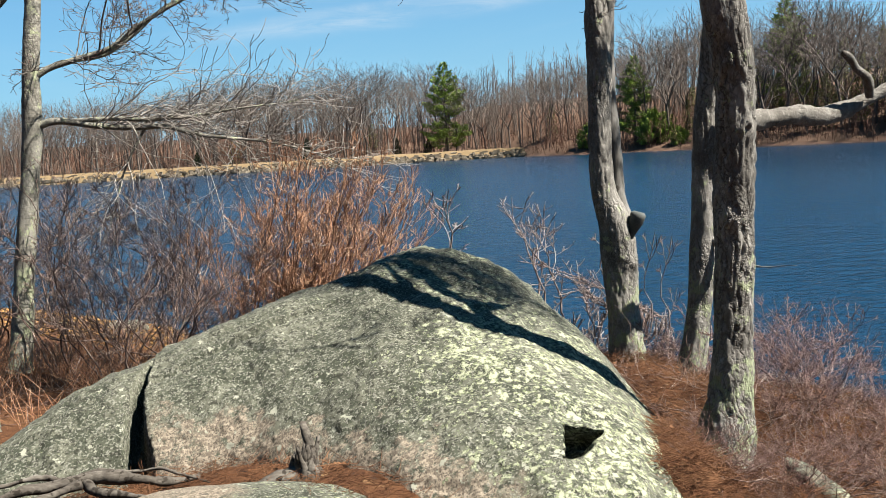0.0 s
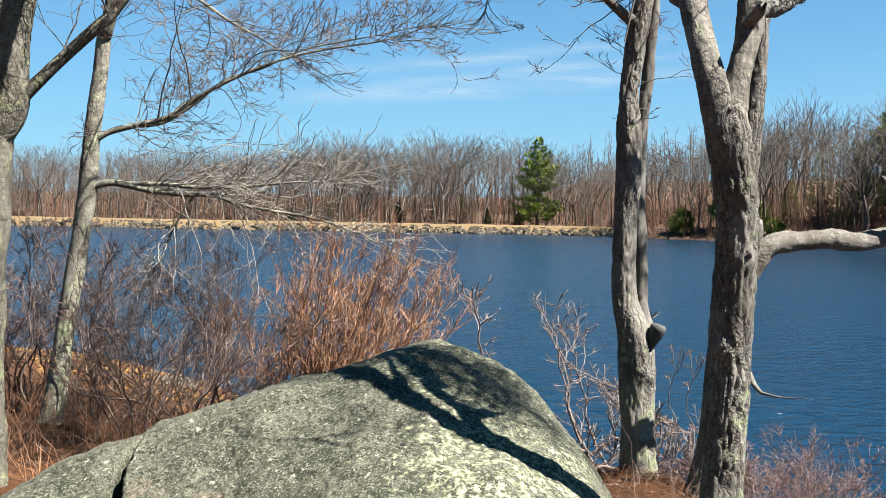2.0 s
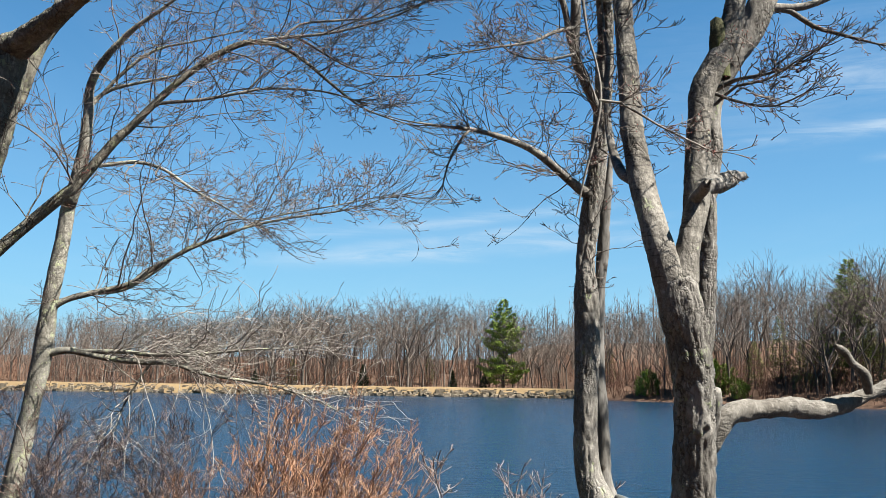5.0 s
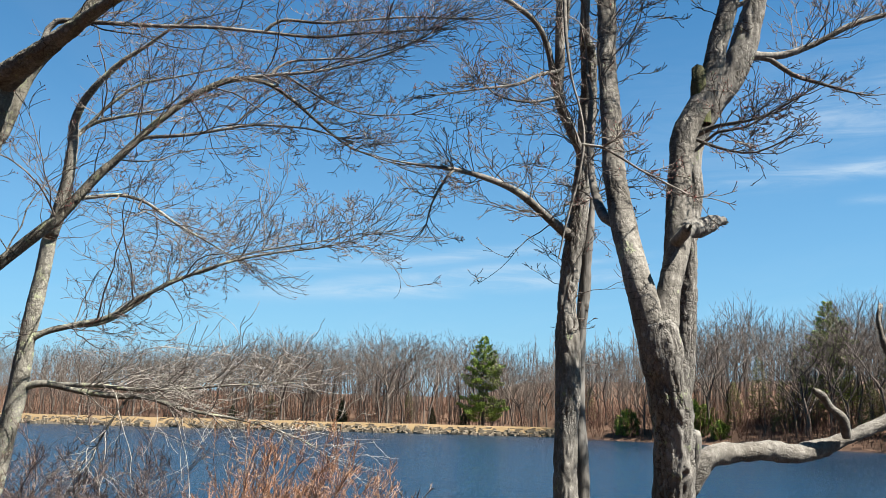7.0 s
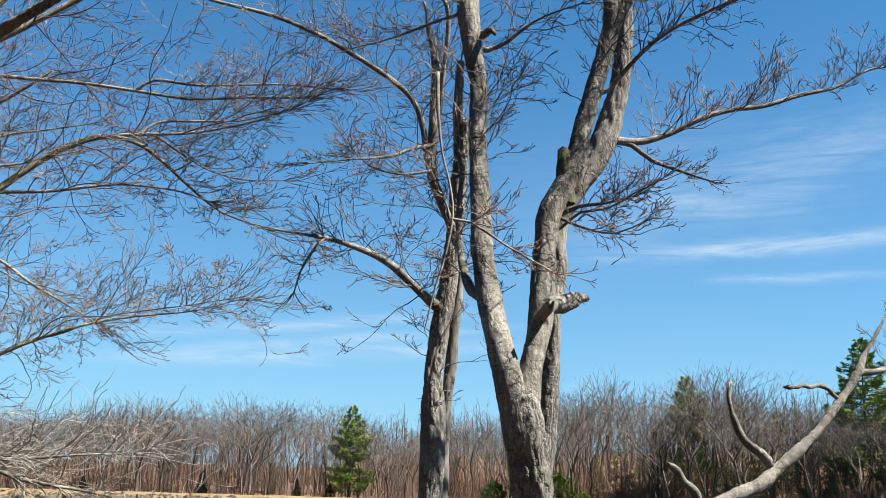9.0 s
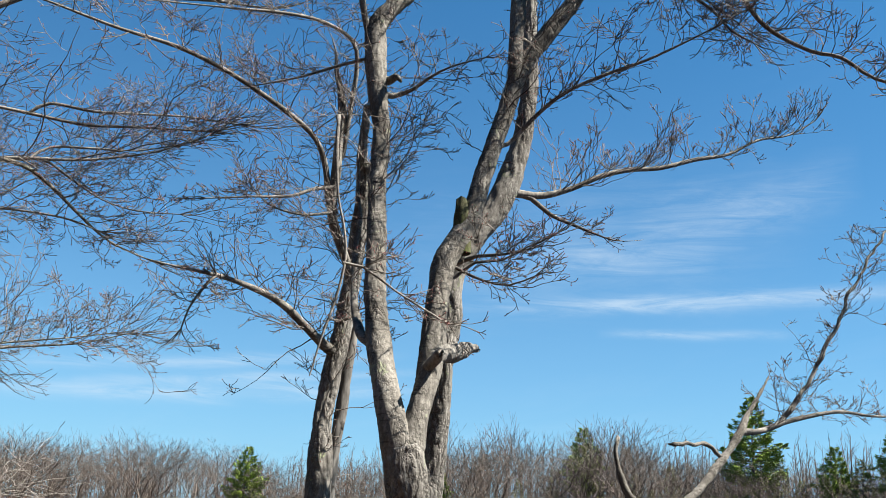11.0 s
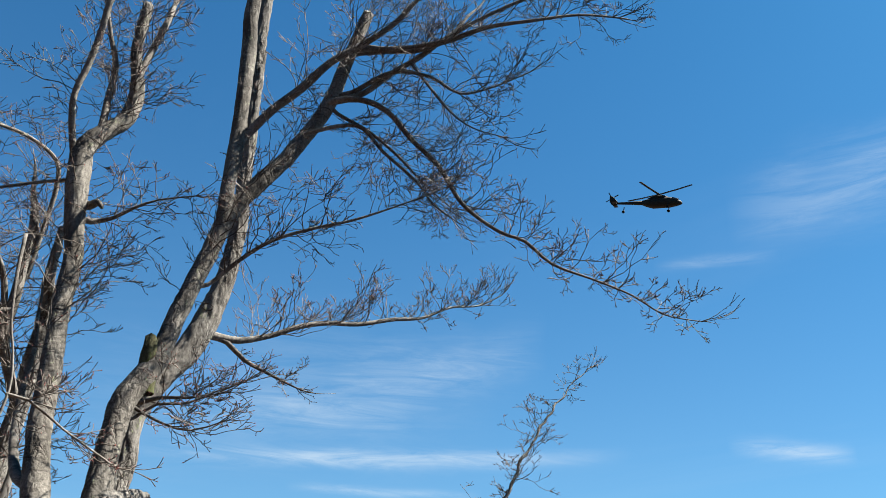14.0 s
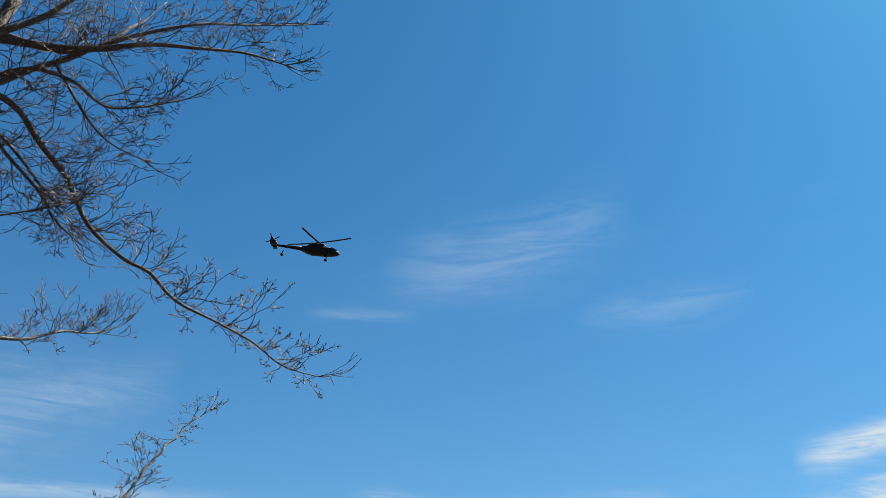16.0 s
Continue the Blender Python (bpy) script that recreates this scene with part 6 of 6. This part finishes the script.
def make_roots():
    root = thing("tree_root", (-1.9, 4.5, 1.1), "weathered grey root running over the ground", "root")
    for pts in (((-2.6, 4.25, 1.12, 0.02), (-2.3, 4.42, 1.17, 0.035), (-2.0, 4.5, 1.18, 0.045), (-1.75, 4.5, 1.16, 0.04), (-1.5, 4.62, 1.1, 0.02)),
                ((-2.5, 4.1, 1.12, 0.02), (-2.25, 4.25, 1.16, 0.03), (-2.05, 4.44, 1.17, 0.035)),
                ((-2.05, 4.5, 1.16, 0.03), (-1.9, 4.3, 1.17, 0.03), (-1.6, 4.2, 1.15, 0.022), (-1.35, 4.25, 1.1, 0.012)),
                ((-2.75, 4.35, 1.12, 0.012), (-2.4, 4.3, 1.16, 0.02), (-2.1, 4.2, 1.165, 0.02), (-1.8, 4.12, 1.14, 0.014)),
                ((-2.3, 4.5, 1.16, 0.014), (-2.0, 4.66, 1.16, 0.018), (-1.7, 4.62, 1.15, 0.014), (-1.45, 4.5, 1.12, 0.009)),
                ((-2.7, 4.6, 1.12, 0.012), (-2.35, 4.62, 1.16, 0.022), (-2.0, 4.55, 1.16, 0.025))):
        crook = [(x + 0.03 * noise.noise(Vector((x * 9, 1, w * 90))), y + 0.06 * noise.noise(Vector((x * 7, 5, w * 50))), z - 0.022, w * 0.66) for x, y, z, w in pts]
        P, R = smooth_line(crook, 0.09)
        bent = [(p.x, p.y + 0.025 * noise.noise(p * 14), p.z + 0.02 * noise.noise(p * 11 + Vector((4, 0, 0))), q * (1 + 0.35 * noise.noise(p * 17))) for p, q in zip(P, R)]
        limb_part("root_strand", root, bent, root_wood, 16, 0.015, 0.35, furrow=0.004)
    stump = thing("stump", (-0.95, 4.28, 1.05), "small splintered grey stump at the foot of the boulder", "stump")
    r = random.Random(9)
    for k in range(13):
        # upright shards of split wood round a rotted heart
        a = 2.4 * k
        c = Vector((-0.95 + 0.075 * math.cos(a) * r.uniform(0.5, 1), 4.30 + 0.05 * math.sin(a), ground_z(-0.95, 4.3) - 0.02))
        tall = r.uniform(0.10, 0.2) + (0.05 if k in (3, 8) else 0.0)
        lean = Vector((r.uniform(-0.25, 0.25), r.uniform(-0.1, 0.25), 1)) * tall
        w = r.uniform(0.024, 0.042)
        line = [(*(c + lean * u + Vector((r.uniform(-1, 1), r.uniform(-1, 1), 0)) * 0.006), w * (1.25 - 0.85 * u)) for u in (0, 0.25, 0.5, 0.75, 1)]
        broken(limb_part("splinter", stump, line, root_wood, 8, 0.015, 0.5, furrow=0.003), r, 0.03)
    limb_part("splinter", stump, [(-1.0, 4.28, ground_z(-1, 4.28) + 0.03, 0.05), (-1.1, 4.24, ground_z(-1.1, 4.24) + 0.03, 0.045), (-1.2, 4.22, ground_z(-1.2, 4.22) + 0.01, 0.025)], root_wood, 14, 0.015, 0.5, furrow=0.004)


make_roots()

# ---- helicopters ----


def helicopter(label):
    h = thing("helicopter", (0, 0, 0), label, "helicopter", "helicopters in flight")

    def hull(name, stations, mat, parent, lab=""):
        # stations: x, half width, half height, middle height
        g = Geo()
        k = 16
        for x, w, hh, z in stations:
            for i in range(k):
                a = 2 * math.pi * i / k
                c, s = math.cos(a), math.sin(a)
                g.v.append(Vector((x, w * math.copysign(abs(c) ** 0.7, c), z + hh * math.copysign(abs(s) ** 0.7, s))))
        for j in range(len(stations) - 1):
            for i in range(k):
                i2 = (i + 1) % k
                g.f.append((j * k + i, j * k + i2, (j + 1) * k + i2, (j + 1) * k + i))
        g.f += [tuple(range(k - 1, -1, -1)), tuple((len(stations) - 1) * k + i for i in range(k))]
        return part(name, g, mat, parent, lab)

    body = hull("fuselage", ((5.1, 0.15, 0.15, -0.25), (4.7, 0.55, 0.45, -0.2), (3.6, 1.0, 0.85, 0.0), (2.4, 1.15, 1.1, 0.1), (-1.2, 1.15, 1.1, 0.1), (-2.6, 0.9, 0.8, 0.25), (-3.6, 0.5, 0.5, 0.4)), heli_mat, h)
    hull("windscreen", ((4.35, 0.72, 0.3, 0.42), (3.7, 0.96, 0.42, 0.5), (3.0, 1.02, 0.3, 0.75)), heli_glass, body, "dark cockpit glass")
    hull("engine_housing", ((2.0, 0.5, 0.2, 1.2), (1.2, 0.95, 0.42, 1.35), (-1.0, 0.95, 0.42, 1.35), (-2.4, 0.4, 0.25, 1.05)), heli_mat, h)
    hull("tail_boom", ((-3.4, 0.5, 0.5, 0.4), (-6.0, 0.34, 0.34, 0.55), (-9.4, 0.2, 0.22, 0.75)), heli_mat, h)
    fin = hull("tail_fin", ((-9.0, 0.12, 0.3, 0.8), (-9.8, 0.12, 1.0, 1.2), (-10.4, 0.10, 1.1, 1.6), (-10.8, 0.06, 0.8, 1.9)), heli_mat, h)
    hull("tailplane", ((-9.2, 2.0, 0.06, 0.55), (-10.1, 2.0, 0.05, 0.55)), heli_mat, h)
    for i in range(4):
        g = Geo()
        a = radians(28 + 90 * i)
        d = Vector((0, math.cos(a), math.sin(a)))
        c = Vector((-10.3, 0.35, 2.2))
        o = Vector((0, -math.sin(a), math.cos(a)))
        for q in (0.1, 1.65):
            g.v += [c + Vector((d.y * q, 0, d.z * q)) + Vector((o.y, 0, o.z)) * w + Vector((0, y, 0)) for w, y in ((-0.11, -0.02), (0.11, -0.02), (0.11, 0.02), (-0.11, 0.02))]
        g.f += [(0, 1, 2, 3), (7, 6, 5, 4), (0, 4, 5, 1), (1, 5, 6, 2), (2, 6, 7, 3), (3, 7, 4, 0)]
        part("tail_rotor_blade", g, heli_mat, h, smooth=False)
    g = Geo()
    g.tube([Vector((0.2, 0, 1.6)), Vector((0.2, 0, 2.05)), Vector((0.2, 0, 2.25))], [0.28, 0.24, 0.3], 12)
    part("rotor_hub", g, heli_mat, h)
    for i in range(4):
        g = Geo()
        a = radians(65 + 90 * i)
        d, o = Vector((math.cos(a), math.sin(a), 0)), Vector((-math.sin(a), math.cos(a), 0))
        c = Vector((0.2, 0, 2.15))
        for q, z in ((0.3, 0.0), (4.0, 0.1), (8.1, 0.32)):
            g.v += [c + d * q + o * w + Vector((0, 0, z + y)) for w, y in ((-0.27, -0.04), (0.27, -0.04), (0.27, 0.04), (-0.27, 0.04))]
        g.f += [(0, 1, 2, 3), (11, 10, 9, 8)]
        for s in (0, 4):
            g.f += [(s + k, s + 4 + k, s + 4 + (k + 1) % 4, s + (k + 1) % 4) for k in range(4)]
        part("rotor_blade", g, heli_mat, h, smooth=False)
    for x, y in ((2.2, 1.35), (2.2, -1.35), (-7.6, 0)):
        g = Geo()
        g.tube([Vector((x, y * 0.75, -0.3)), Vector((x - 0.2, y, -1.1)), Vector((x - 0.25, y, -1.35))], [0.12, 0.1, 0.08], 8)
        leg = part("landing_gear", g, heli_mat, h)
        w = Geo()
        w.tube([Vector((x - 0.25, y - 0.14, -1.4)), Vector((x - 0.25, y - 0.1, -1.4)), Vector((x - 0.25, y + 0.1, -1.4)), Vector((x - 0.25, y + 0.14, -1.4))], [0.24, 0.33, 0.33, 0.24], 14)
        part("wheel", w, heli_mat, leg)
    return h


def in_sky(az, el, d):
    a, e = radians(az), radians(el)
    return Vector((0.2 + d * math.sin(a) * math.cos(e), d * math.cos(a) * math.cos(e), 2.95 + d * math.sin(e)))


chopper = helicopter("dark military helicopter with four rotor blades flying past")
chopper.matrix_basis = Matrix.Translation(in_sky(48.75, 29.35, 215)) @ Euler((radians(8), radians(3), radians(-52))).to_matrix().to_4x4()
copy_thing(chopper, Matrix.Translation(in_sky(-6.7, 9.62, 1500)) @ Euler((radians(4), radians(6), radians(10))).to_matrix().to_4x4())
